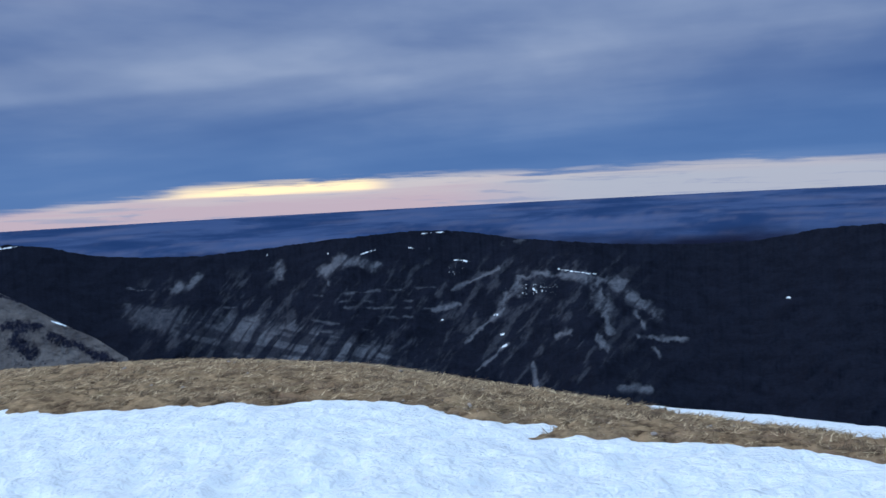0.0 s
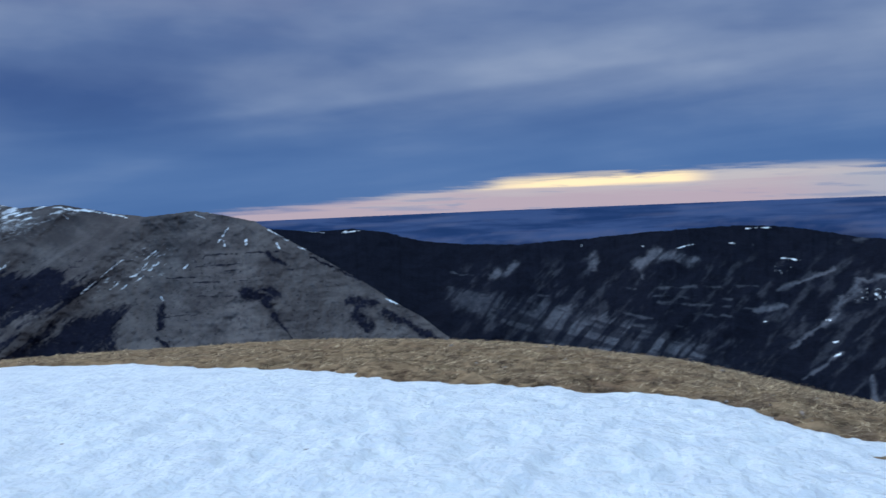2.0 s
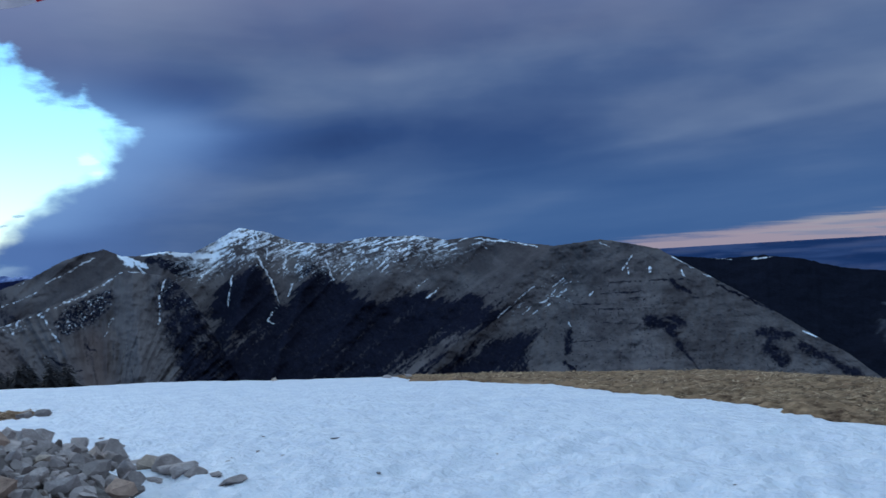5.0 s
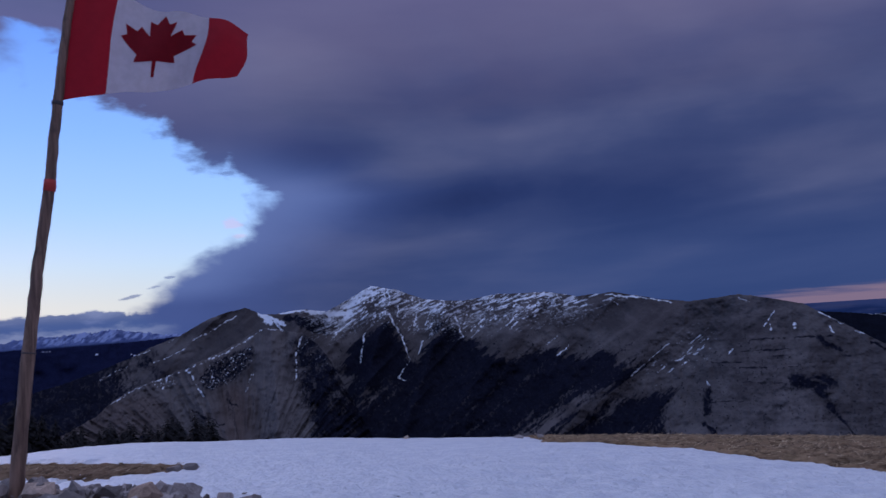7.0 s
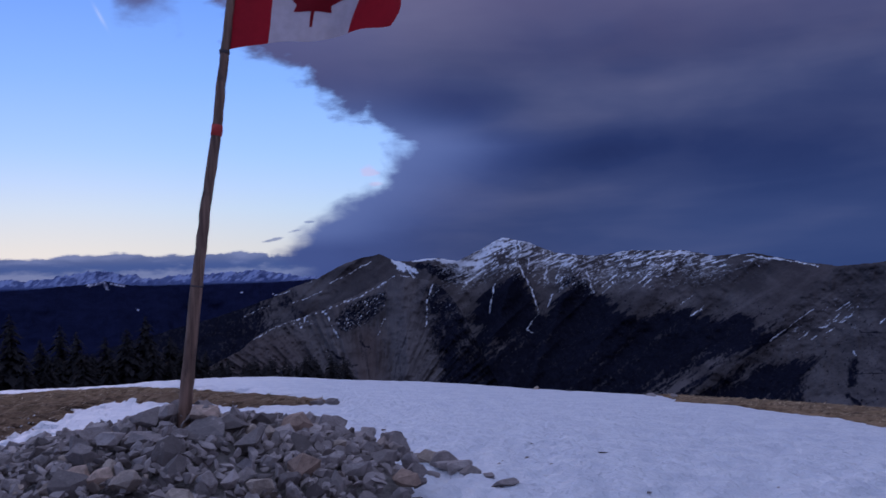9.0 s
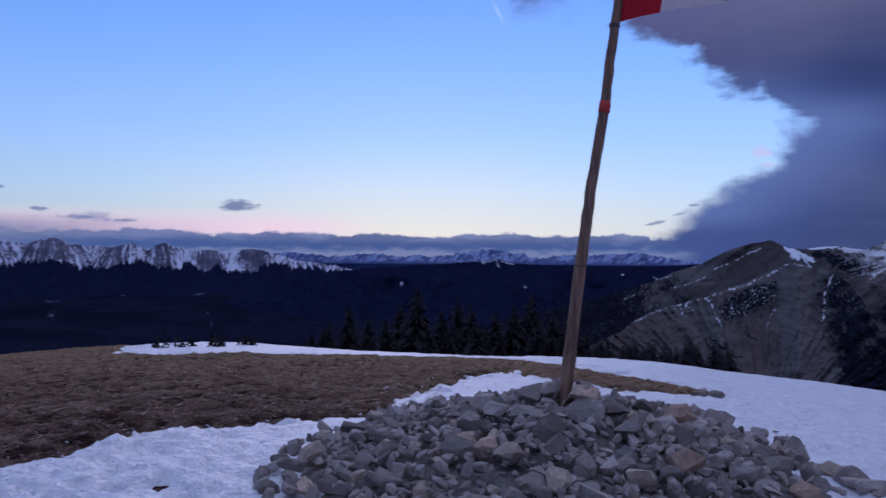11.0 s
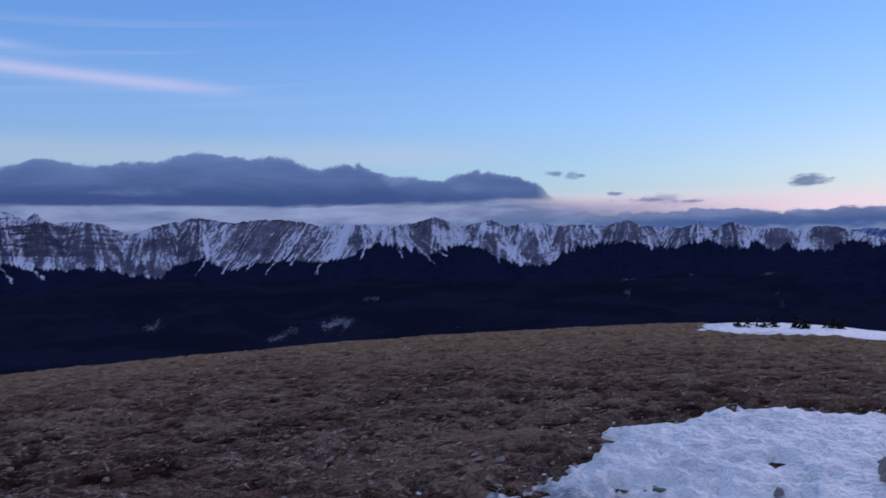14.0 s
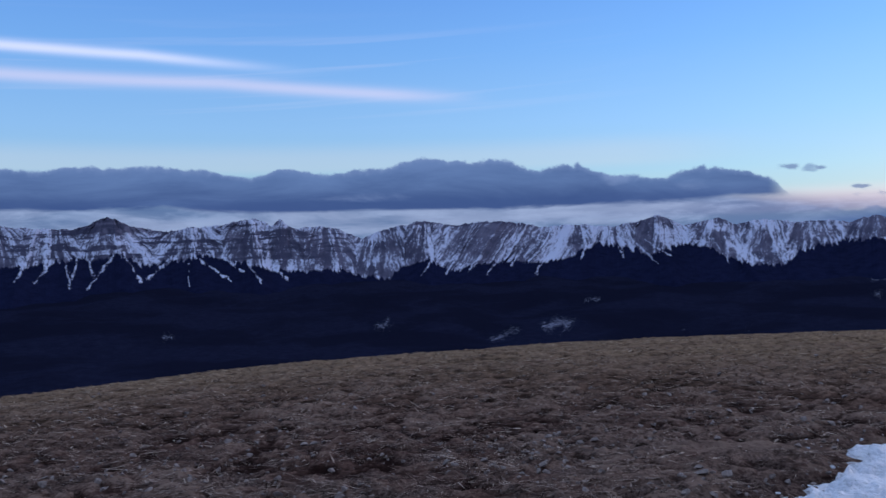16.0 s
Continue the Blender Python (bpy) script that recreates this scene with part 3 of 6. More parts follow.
def curve_of(bearing):
    """How strongly the summit dome bends away in a direction."""
    b = (np.asarray(bearing, float) + 40) % 360 - 40
    s = sum(np.tan(np.radians(drop_line(np.where(b + o > 320, 320, np.where(b + o < -40, -40, b + o))))) for o in (-2, -1, 0, 1, 2)) / 5
    return s ** 2 / (4 * EYE)


def ground_z(x, y):
    """Height of the summit dome, the slopes and the valley floor."""
    x, y = np.asarray(x, float), np.asarray(y, float)
    r = np.hypot(x, y)
    b = np.degrees(np.arctan2(-x, y))
    k = curve_of(b)
    rs = 0.26 / k  # from here the slope stays steady
    z = np.where(r < rs, -k * r * r, -k * rs * rs - 0.52 * (r - rs))
    valley = np.interp(r, [0, 800, 2200, 2600, 3200, 4000, 4850], [-262, -262, -250, -225, -180, -135, -84])
    bb = (b + 100) % 360 - 100
    valley = valley - 150 * smooth(bb, 84, 72) * smooth(r, 2700, 2000)
    valley = valley + (fbm(x / 420, y / 420, 4, 61) - 0.5) * (26 + 40 * smooth(bb, 100, 120)) * smooth(r, 500, 900) * smooth(r, 4700, 3600)
    z = np.maximum(z, valley) + 0.0
    return z


def turf(x, y):
    """Hummocks of the turf near the top, flattened where snow lies."""
    r = np.hypot(x, y)
    fade = smooth(r, 75, 30)
    bare = smooth(np.maximum(inside(x, y, SNOW_WEST + SNOW_NEAR), inside(x, y, SNOW_EAST)), 0.10, -0.30)
    bend = fbm(x * 2.0, y * 2.0, 3, 72) * 0.5
    lump = fbm(x * 2.2 + bend * 3, y * 2.2 - bend * 2, 3, 71, 0.6)
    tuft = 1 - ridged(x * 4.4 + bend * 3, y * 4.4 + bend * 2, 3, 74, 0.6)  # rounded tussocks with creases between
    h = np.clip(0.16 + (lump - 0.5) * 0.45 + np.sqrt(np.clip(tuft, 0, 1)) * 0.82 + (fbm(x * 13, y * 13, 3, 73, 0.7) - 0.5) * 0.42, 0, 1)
    return (h - 0.55) * 0.145 * fade * bare + (fbm(x / 3.1, y / 3.1, 3, 75) - 0.5) * 0.12 * fade * smooth(r, 1.0, 5.0) - 0.09 * (1 - bare) * fade, h


# ---------------------------------------------------------------- ground: one sheet from the summit to the horizon
fine_b = np.arange(-34, 178.01, 0.29)
bearings = np.concatenate([fine_b, np.arange(182, 325.9, 4.0)])
radii = np.concatenate([np.linspace(0.05, 1.96, 34), np.geomspace(2.0, 3.95, 36), np.geomspace(4.0, 22, 225), np.geomspace(22.3, 60, 70), np.geomspace(61.5, 4850, 130)])
Bg, Rg = np.meshgrid(np.radians(bearings), radii)
gx, gy = -Rg * np.sin(Bg), Rg * np.cos(Bg)
bump, hummock = turf(gx, gy)
gz = ground_z(gx, gy) + bump
deg = np.degrees(Bg)
el_g = np.degrees(np.arctan2(gz - EYE, Rg))
CLEARINGS = [(149.0, -5.65, 150.0, -5.6, 0.16), (149.3, -5.0, 149.0, -5.3, 0.08), (138.4, -5.75, 136.9, -5.6, 0.22), (137.4, -6.25, 137.8, -6.3, 0.12), (142.0, -6.6, 140.4, -5.9, 0.16), (134.8, -4.05, 135.6, -4.1, 0.10),
             (129.0, -6.2, 129.2, -6.1, 0.13), (118.2, -2.7, 117.5, -2.7, 0.16), (164.3, -5.7, 163.4, -5.8, 0.12), (125.4, -5.8, 125.5, -5.8, 0.10), (105.7, -2.15, 105.2, -2.1, 0.17),
             (111.5, -2.3, 110.9, -2.3, 0.14), (109.4, -2.4, 108.6, -2.5, 0.10), (113.6, -2.5, 112.8, -2.5, 0.07), (95.4, -1.85, 95.5, -1.95, 0.15), (108.3, -3.9, 108.1, -4.5, 0.10), (118.1, -3.75, 117.8, -3.7, 0.13)]
clearing = strokes(deg, el_g, CLEARINGS, 0.22, 44, 3.0, 2.0) * (Rg > 400)
field = smooth(fbm(deg * 0.18, el_g * 9.0, 6, 48, 0.66), 0.46, 0.74) * (deg < 60)
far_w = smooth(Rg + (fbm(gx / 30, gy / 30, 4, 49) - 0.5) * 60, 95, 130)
brown_w = smooth(deg + (fbm(gx / 4, gy / 4, 4, 50) - 0.5) * 30, 62, 96) * smooth(deg, 260, 200)
brown_w = brown_w * (1 - 0.75 * smooth(Rg, 12, 24) * smooth(deg, 140, 100)) * (1 - 0.75 * smooth(Rg, 7.5, 18))
stony = np.maximum(smooth(deg, 100, 135) * smooth(Rg, 11, 4), 0.5 * smooth(deg, 30, 0) * smooth(Rg, 5, 9))
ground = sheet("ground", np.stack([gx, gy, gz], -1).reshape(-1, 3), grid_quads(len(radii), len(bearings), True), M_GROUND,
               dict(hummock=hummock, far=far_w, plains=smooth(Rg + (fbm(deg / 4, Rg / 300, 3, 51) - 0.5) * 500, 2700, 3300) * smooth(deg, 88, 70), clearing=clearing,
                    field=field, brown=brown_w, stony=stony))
tagged(ground, "dry brown turf summit falling to dark forest valley", "ground", kind="structure")


# ---------------------------------------------------------------- snow lying on the summit
def snow_patch(poly, label, r0, r1, n):
    b = np.concatenate([np.arange(-90, -50, 1.0), np.arange(-50, 180, 0.28), np.arange(180, 270.1, 1.0)])
    rr = np.concatenate([np.linspace(0.05, 2.57, 64), np.geomspace(2.6, r1, n)]) if r0 < 1 else np.geomspace(r0, r1, n)
    B, Rr = np.meshgrid(np.radians(b), rr)
    x, y = -Rr * np.sin(B), Rr * np.cos(B)
    d = inside(x, y, poly)
    wide = np.clip(Rr / 9, 0.7, 2.2)
    d = d + ((fbm(x * 0.9, y * 0.9, 5, 81, 0.6) - 0.5) * (0.25 + 0.65 * smooth(np.degrees(B), 50, 85)) + (fbm(x * 3.5, y * 3.5, 6, 82, 0.80) - 0.5) * (0.35 + 1.25 * smooth(np.degrees(B), 62, 92))) * wide
    slush = smooth(np.hypot((x + 4.0) * 0.75, y + 3.35) + (fbm(x * 3, y * 3, 4, 80, 0.65) - 0.5) * 0.8, 1.2, 0.55)
    d = d + 0.30 * slush + 0.30 * smooth(np.degrees(B), 75, 50) + 0.12
    z = ground_z(x, y) + (fbm(x / 3.1, y / 3.1, 3, 75) - 0.5) * 0.12 * smooth(Rr, 75, 30) * smooth(Rr, 1.0, 5.0)
    cup = ridged(x * 2.1, y * 2.1, 4, 83, 0.55)
    pits = smooth(vnoise(x * 5.2 + cup, y * 5.2 - cup, 86), 0.35, 0.95) * 0.045 + smooth(vnoise(x * 9.5, y * 9.5 + cup, 87), 0.4, 0.95) * 0.022
    cover = -0.17 + 0.17 * smooth(d, -0.25, 0.42) + ((cup - 0.62) * -0.035 - pits * smooth(Rr, 16, 5) + (fbm(x * 8, y * 8, 4, 84, 0.7) - 0.5) * (0.02 + 0.045 * smooth(np.degrees(B), 62, 92)) - smooth(fbm(x * 6.5, y * 6.5, 4, 88, 0.6), 0.52, 0.72) * 0.06 * smooth(np.degrees(B), 96, 112)) * smooth(d, 0, 0.5)
    cover = cover - slush * 0.042
    z = z + cover
    keep = d > -0.7
    q = grid_quads(len(rr), len(b))
    q = q[keep.ravel()[q].any(1)]
    used = np.unique(q)
    index = np.zeros(x.size, int)
    index[used] = np.arange(len(used))
    ob = sheet("snow_patch", np.stack([x, y, z], -1).reshape(-1, 3)[used], index[q], M_SNOW, dict(slush=slush.ravel()[used]))
    return tagged(ob, label, "snow", kind="stuff")


snow_patch(SNOW_WEST + SNOW_NEAR, "old pitted white snowfield lying on brown turf", 0.05, 62, 265)
snow_patch(SNOW_EAST, "thin strip of old snow on the turf edge", 5.5, 24, 110)


# ---------------------------------------------------------------- mountains
def mountain(name, mat, b0, b1, step, rows, crest, foot, r_foot, r_crest, roughness, gully, covers, back=10, hollow=1.0, edge=-10.5):
    """A mountain face between a foot line and a crest line, seen from the summit, with a back slope. Few rows lie below the edge."""
    b = np.arange(b0, b1 + step / 2, step)
    low = max(4, rows // 8)
    top = crest(b) + (fbm(b * 1.4, b * 0, 5, 5, 0.6) - 0.5) * roughness + (fbm(b * 7, b * 0, 3, 6, 0.6) - 0.5) * roughness * 0.5
    bot = foot(b)
    top = np.maximum(top, bot + 0.4)
    mid = np.clip(edge, bot + 0.1, np.maximum(top - 0.25, bot + 0.1))
    E = np.vstack([bot + (mid - bot) * np.linspace(0, 1, low, endpoint=False)[:, None], mid + (top - mid) * (np.linspace(0, 1, rows - low)[:, None] ** 0.9)])
    A = np.broadcast_to(b, E.shape).copy()
    V = (E - bot) / (top - bot)
    near, farr = r_foot(b)[None, :], r_crest(b)[None, :]
    R = near + (farr - near) * V ** hollow + gully(A, E, V) * smooth(V, 0.0, 0.25)
    values = covers(A, E, V)
    Z = EYE + R * np.tan(np.radians(E))
    # back slope
    Rb = np.minimum(R[-1:] + np.linspace(0.02, 1, back)[:, None] * 0.09 * farr, 4880)
    Zb = Z[-1:] - (Rb - R[-1:]) * 0.55
    Ab = np.repeat(A[-1:], back, 0)
    R, Z, A = np.vstack([R, Rb]), np.vstack([Z, Zb]), np.vstack([A, Ab])
    values = {k: np.vstack([np.broadcast_to(w, E.shape), np.repeat(np.broadcast_to(w, E.shape)[-1:], back, 0)]) for k, w in values.items()}
    a = np.radians(A)
    co = np.stack([-R * np.sin(a), R * np.cos(a), Z], -1).reshape(-1, 3)
    return sheet(name, co, grid_quads(rows + back, len(b)), mat, values)


def ribs(A, E, rows):
    """Rounded ribs that stand out towards the viewer: (bearing at the level line, lean, half width, depth in metres)."""
    return -sum(d * np.exp(-np.abs((A - lean * E - c) / w) ** 1.5) for c, lean, w, d in rows)


def patch(A, E, poly, wob, seed, soft=0.25, lean=0.0):
    """Cover inside an outline, with ragged edges drawn out along lines that lean."""
    u = A - lean * E
    dA = (fbm(u * 2.4, E * 1.1, 6, seed, 0.65) - 0.5) * wob * 2
    dE = (fbm(u * 2.4, E * 1.1, 6, seed + 9, 0.65) - 0.5) * wob * 2
    return smooth(inside(A + dA, E + dE, poly), -soft, soft)


# grey scree mountain to the north west
NEAR_CREST = line([(90, -4.6), (86, -3.6), (82, -2.6), (79.5, -1.85), (78.4, -1.43), (77, -0.8), (75.3, -0.25), (73.8, 0.55), (72.6, 1.0), (71.1, 1.3), (70, 0.78), (69.2, 0.70), (68.4, 0.84), (67.1, 0.95), (65.7, 0.66), (64, 1.48), (62.6, 2.2),
                   (61, 1.87), (59, 1.06), (56.4, 0.74), (54, 1.05), (50.5, 0.94), (48.6, 0.51), (46.2, 0.63), (42.8, -0.15), (41.1, -0.37), (38.2, -0.12), (36.4, -0.49), (34.4, -1.0), (31.4, -2.86),
                   (27.4, -5.41), (25.2, -6.96), (23.3, -8.14), (21.5, -9.6)])
FLANK = [(74.2, -0.6), (75.8, -0.95), (77.2, -1.0), (79.6, -1.75), (92, -4.2), (92, -16), (70, -16), (70, -1.0), (72.4, -1.0)]
NEAR_SNOW = [(61.6, 0.38, 60.7, -1.39, 0.09), (60.7, -1.39, 60.2, -3.0, 0.09), (60.2, -3.0, 61.1, -4.14, 0.07), (61.1, -4.14, 60.6, -4.42, 0.07), (63.2, -1.02, 63.6, -2.95, 0.08), (59.2, -1.69, 59.6, -2.66, 0.07), (57.0, -0.11, 56.5, -1.73, 0.11),
             (57.6, -0.19, 56.7, 0.06, 0.18), (50.6, 0.76, 49.9, 0.63, 0.21), (46.6, 0.5, 46.0, 0.38, 0.14), (46.2, 0.39, 44.3, 0.11, 0.14), (44.3, 0.07, 42.4, -0.33, 0.07), (46.4, 0.25, 45.9, -0.25, 0.07), (64.3, 0.79, 63.0, 1.91, 0.25),
             (63.0, 1.91, 62.5, 2.19, 0.18), (64.1, 0.17, 63.2, 0.72, 0.11), (62.4, 0.82, 61.5, 1.3, 0.12), (64.1, -0.51, 62.8, 0.39, 0.08), (65.1, -0.81, 63.8, 0.08, 0.09), (65.4, -1.24, 65.0, -0.82, 0.11)]
NEAR_SNOW2 = [(36.1, -1.34, 36.5, -1.93, 0.07), (36.6, -2.0, 36.8, -2.29, 0.07), (36.4, -2.17, 36.4, -2.54, 0.07), (35.0, -2.24, 35.0, -2.47, 0.12), (33.0, -2.44, 32.8, -2.89, 0.09), (33.5, -1.58, 32.2, -2.41, 0.07), (31.6, -2.88, 31.0, -3.06, 0.08),
              (29.8, -3.64, 29.4, -3.95, 0.05), (25.8, -6.74, 25.0, -7.11, 0.08), (37.6, -0.18, 37.1, -0.29, 0.07), (38.2, -0.37, 37.5, -0.65, 0.06), (42.8, -3.02, 45.4, -5.03, 0.05), (40.7, -2.6, 41.5, -3.18, 0.05), (38.8, -3.63, 39.1, -3.92, 0.07),
              (42.7, -4.19, 42.2, -4.14, 0.08), (40.6, -5.61, 40.5, -5.92, 0.09), (49.9, -1.94, 50.8, -2.59, 0.04), (49.2, -2.69, 50.2, -3.41, 0.05)]
SADDLE_SNOW = [(70.0, 0.86, 69.4, 0.16, 0.28), (69.7, 0.73, 68.5, -0.05, 0.18), (69.2, 0.29, 68.5, -0.64, 0.09), (68.8, 0.78, 67.1, 0.89, 0.11), (67.1, 0.82, 65.7, 0.58, 0.18), (65.7, 0.5, 64.1, 0.47, 0.21), (68.5, -0.64, 67.2, -0.88, 0.04)]
BACK_SNOW = [(71.7, 0.79, 73.8, -0.33, 0.09), (73.9, -0.32, 74.5, -0.6, 0.05), (75.5, -0.24, 76.2, -0.81, 0.05), (77.2, -1.06, 78.1, -1.45, 0.05), (80.2, -0.45, 80.9, -0.63, 0.05), (70.5, 1.2, 70.1, 0.71, 0.07), (75.0, -1.1, 77.0, -1.9, 0.05), (78.6, -2.0, 80.4, -2.7, 0.04)]
SADDLE_WOOD = [(68.4, 0.39, 67.1, 0.3, 0.25), (67.5, 0.03, 66.1, -0.37, 0.35), (66.4, 0.1, 65.6, -0.1, 0.32), (67.0, -0.38, 65.8, -0.83, 0.21), (66.0, 0.3, 65.3, -0.05, 0.14)]
RIGHT_WOOD = [(35.2, -5.86, 33.8, -6.1, 0.56), (33.8, -6.66, 34.1, -6.46, 0.49), (34.1, -5.53, 33.2, -5.94, 0.35), (33.5, -7.42, 32.5, -8.73, 0.25), (32.7, -8.55, 32.0, -9.29, 0.18), (28.3, -6.83, 26.5, -6.87, 0.46), (27.9, -7.56, 27.1, -8.64, 0.56),
              (40.6, -6.37, 40.8, -7.7, 0.32), (41.0, -8.26, 40.5, -8.85, 0.28), (33.6, -3.3, 32.4, -4.11, 0.25), (30.8, -3.63, 27.2, -5.42, 0.18), (26.0, -7.6, 22.4, -9.6, 0.35)]
LEDGES = [(37.6, -3.09, 32.9, -3.12, 0.09), (38.4, -3.81, 35.5, -3.81, 0.09), (38.9, -4.85, 33.7, -4.99, 0.09), (40.5, -6.99, 37.5, -6.97, 0.07), (40.2, -4.45, 37.5, -4.55, 0.07), (36.4, -4.2, 32.0, -4.4, 0.08), (39.5, -5.7, 36.0, -5.9, 0.06)]
BOWL = [(64.2, -1.52), (63.4, -1.39), (62.5, -0.62), (61.4, -0.47), (60.8, -1.04), (60.2, -3.0), (59.8, -3.1), (59.2, -2.08), (58.4, -1.29), (57.4, -0.51), (56.7, -1.02), (56.5, -1.96), (55.4, -2.43), (54.3, -3.2), (52.7, -3.24), (51.2, -3.03), (50.5, -2.68),
        (49.8, -3.28), (48.5, -3.52), (47.2, -3.06), (46.4, -3.42), (46.3, -4.12), (44.5, -4.16), (44.8, -4.6), (45.9, -5.39), (47.1, -6.01), (48.6, -6.3), (50.3, -7.04), (51.9, -8.01), (53.1, -8.61), (53.3, -12.06), (66.7, -10.69), (66.7, -7.35), (64.0, -6.6),
        (62.8, -5.21), (63.8, -4.18), (64.8, -3.54)]
LOWER_WOOD = [(42.5, -5.58), (43.8, -6.28), (45.1, -6.52), (46.2, -6.68), (47.2, -7.63), (49.2, -8.27), (50.1, -10.04), (50.1, -13), (43.7, -13), (43.7, -10.4), (43.5, -8.14), (42.9, -6.79)]


def near_gully(A, E, V):
    big = ribs(A, E, ((67.5, -0.25, 1.6, 150), (61.8, -0.35, 1.1, 110), (57.6, -0.45, 1.0, 90), (51.5, -0.9, 1.6, 60), (40.5, -1.2, 2.2, 70), (36.0, 0.2, 3.0, 50)))
    u = A + 1.1 * E
    return big + (ridged(u * 0.4, E * 0.2, 2, 12, 0.5) - 0.5) * -36 * (0.3 + 0.7 * smooth(A, 38, 48)) + (fbm(A * 2.0, E * 2.0, 5, 14, 0.55) - 0.5) * 18


def near_cover(A, E, V):
    below = NEAR_CREST(A) - E
    u = A + 1.3 * E
    broken = smooth(fbm(A * 7, E * 7, 4, 30, 0.6), 0.34, 0.56)
    snow = np.maximum(strokes(A, E, NEAR_SNOW, 0.12, 21, 5.0, 0.62), strokes(A, E, NEAR_SNOW2, 0.09, 22, 5.0, 0.7)) * (0.50 + 0.45 * broken)
    snow = np.maximum(snow, np.maximum(strokes(A, E, SADDLE_SNOW, 0.12, 46, 4.0), strokes(A, E, BACK_SNOW, 0.12, 47, 4.0, 0.6) * (0.3 + 0.5 * broken)))
    # thin drifts along the strata under the crest, rising with falling bearing
    rise = E + 0.24 * A + 0.13 * np.clip(A - 56, 0, 12)
    strata = fbm(A * 1.1, rise * 8.5, 4, 23, 0.55)
    top = smooth(below, 1.7, 0.2) * smooth(A, 43, 50) * smooth(A, 67, 62)
    snow = np.maximum(snow, smooth(strata, 0.55, 0.66) * np.clip(top * 1.5, 0, 1) * (0.66 + 0.2 * broken))
    # short streaks down the fall lines
    dash = fbm(u * 5.5, (E - 0.6 * A) * 1.9, 4, 19, 0.62)
    reach = smooth(below, 3.8, 1.0) * smooth(A, 46, 53) * smooth(A, 67, 62) + 0.8 * np.exp(-((A - 42.0) / 2.6) ** 2 - ((E + 3.9 + (A - 42.0) * 0.45) / 1.5) ** 2)
    grit = fbm(A * 10, E * 12, 3, 24, 0.6)
    snow = np.maximum(snow, smooth(dash + (grit - 0.5) * 0.30, 0.62, 0.75) * np.clip(reach * 1.2, 0, 1) * 0.85)
    # snow held in radiating gullies of the summit at bearing 62, and a dusting on its shoulder
    fan = (A - 61.5) / (E + 5.5)
    snow = np.maximum(snow, 0.8 * smooth(ridged(fan * 15.0, E * 0.5, 3, 20, 0.6) + (grit - 0.5) * 0.2, 0.80, 0.93) * smooth(below, 3.6, 1.4) * smooth(np.abs(A - 61.5), 5.0, 3.4))
    snow = np.maximum(snow, smooth(fbm(A * 1.6, rise * 7.0, 5, 18, 0.62) + 0.06 * smooth(A, 60, 64), 0.54, 0.68) * smooth(below, 3.4, 0.6) * smooth(A, 58, 61) * smooth(A, 67.5, 65) * 0.75)
    # a thin dusting that greys the upper slopes
    dust = smooth(below, 4.2, 0.8) * smooth(A, 40, 52) * smooth(A, 70, 66) * (0.12 + 0.34 * smooth(strata * 0.5 + grit * 0.5, 0.40, 0.60))
    snow = np.maximum(snow, dust)
    ledge = strokes(A, E, LEDGES, 0.10, 25, 3.0) * smooth(fbm(A * 1.6, E * 3, 3, 26), 0.36, 0.55)
    # forest: the bowl and the gullies, thinning upwards into single trees
    wood = np.maximum(patch(A, E, BOWL, 0.85, 60, 0.42, -1.3), patch(A, E, LOWER_WOOD, 0.7, 62, 0.45, -1.3))
    trees = fbm(A * 9.0, E * 6.0, 4, 28, 0.65)
    rib = fbm(u * 1.7, (E - 0.6 * A) * 0.25, 5, 36, 0.6)
    wood = wood * (1 - 0.36 * smooth(rib, 0.53, 0.74) * smooth(E, -3.6, -5.0))
    thin = smooth(fbm(u * 1.3, (E - 0.5 * A) * 0.5, 5, 34, 0.62), 0.42, 0.60) * smooth(E, -1.8, -4.2) * smooth(A, 57, 61)
    skirt = smooth(fbm(u * 1.1, (E - 0.5 * A) * 0.4, 5, 33, 0.62), 0.46, 0.62) * smooth(E, -5.2, -7.2) * smooth(A, 42, 46)
    wood = np.maximum(wood, np.maximum(thin * 0.85, skirt * 0.8))
    wood = np.maximum(wood, np.maximum(strokes(A, E, SADDLE_WOOD, 0.16, 27, 3.0), strokes(A, E, RIGHT_WOOD, 0.20, 29, 1.8, 1.15) * 0.85))
    wood = np.maximum(wood, patch(A, E, FLANK, 0.5, 42) * 0.9 * smooth(A + (fbm(A * 1.5, E * 1.5, 4, 41, 0.65) - 0.5) * 5, 75.5, 80.0))
    wood = np.maximum(wood * (0.70 + 0.46 * smooth(trees, 0.34, 0.60)), 0.7 * smooth(trees, 0.64, 0.74) * smooth(below, 1.4, 3.4))
    bed = 0.46 + 0.42 * (fbm(u * 1.8, (E - 0.6 * A) * 0.5, 5, 31, 0.6) - 0.5) * smooth(A, 36, 46) + 0.9 * (fbm(A * 0.45, E * 0.8, 4, 32, 0.55) - 0.5) + 0.25 * (ridged(A * 2.4, E * 0.5, 4, 17, 0.55) - 0.6) * smooth(A, 44, 36)
    bed = bed + 0.30 * (fbm(A * 0.5, (E + 0.03 * A) * 5.0, 4, 37, 0.6) - 0.5) * smooth(A, 44, 39)
    return dict(snow=snow, forest=np.maximum(wood, ledge * 0.75), bed=bed)


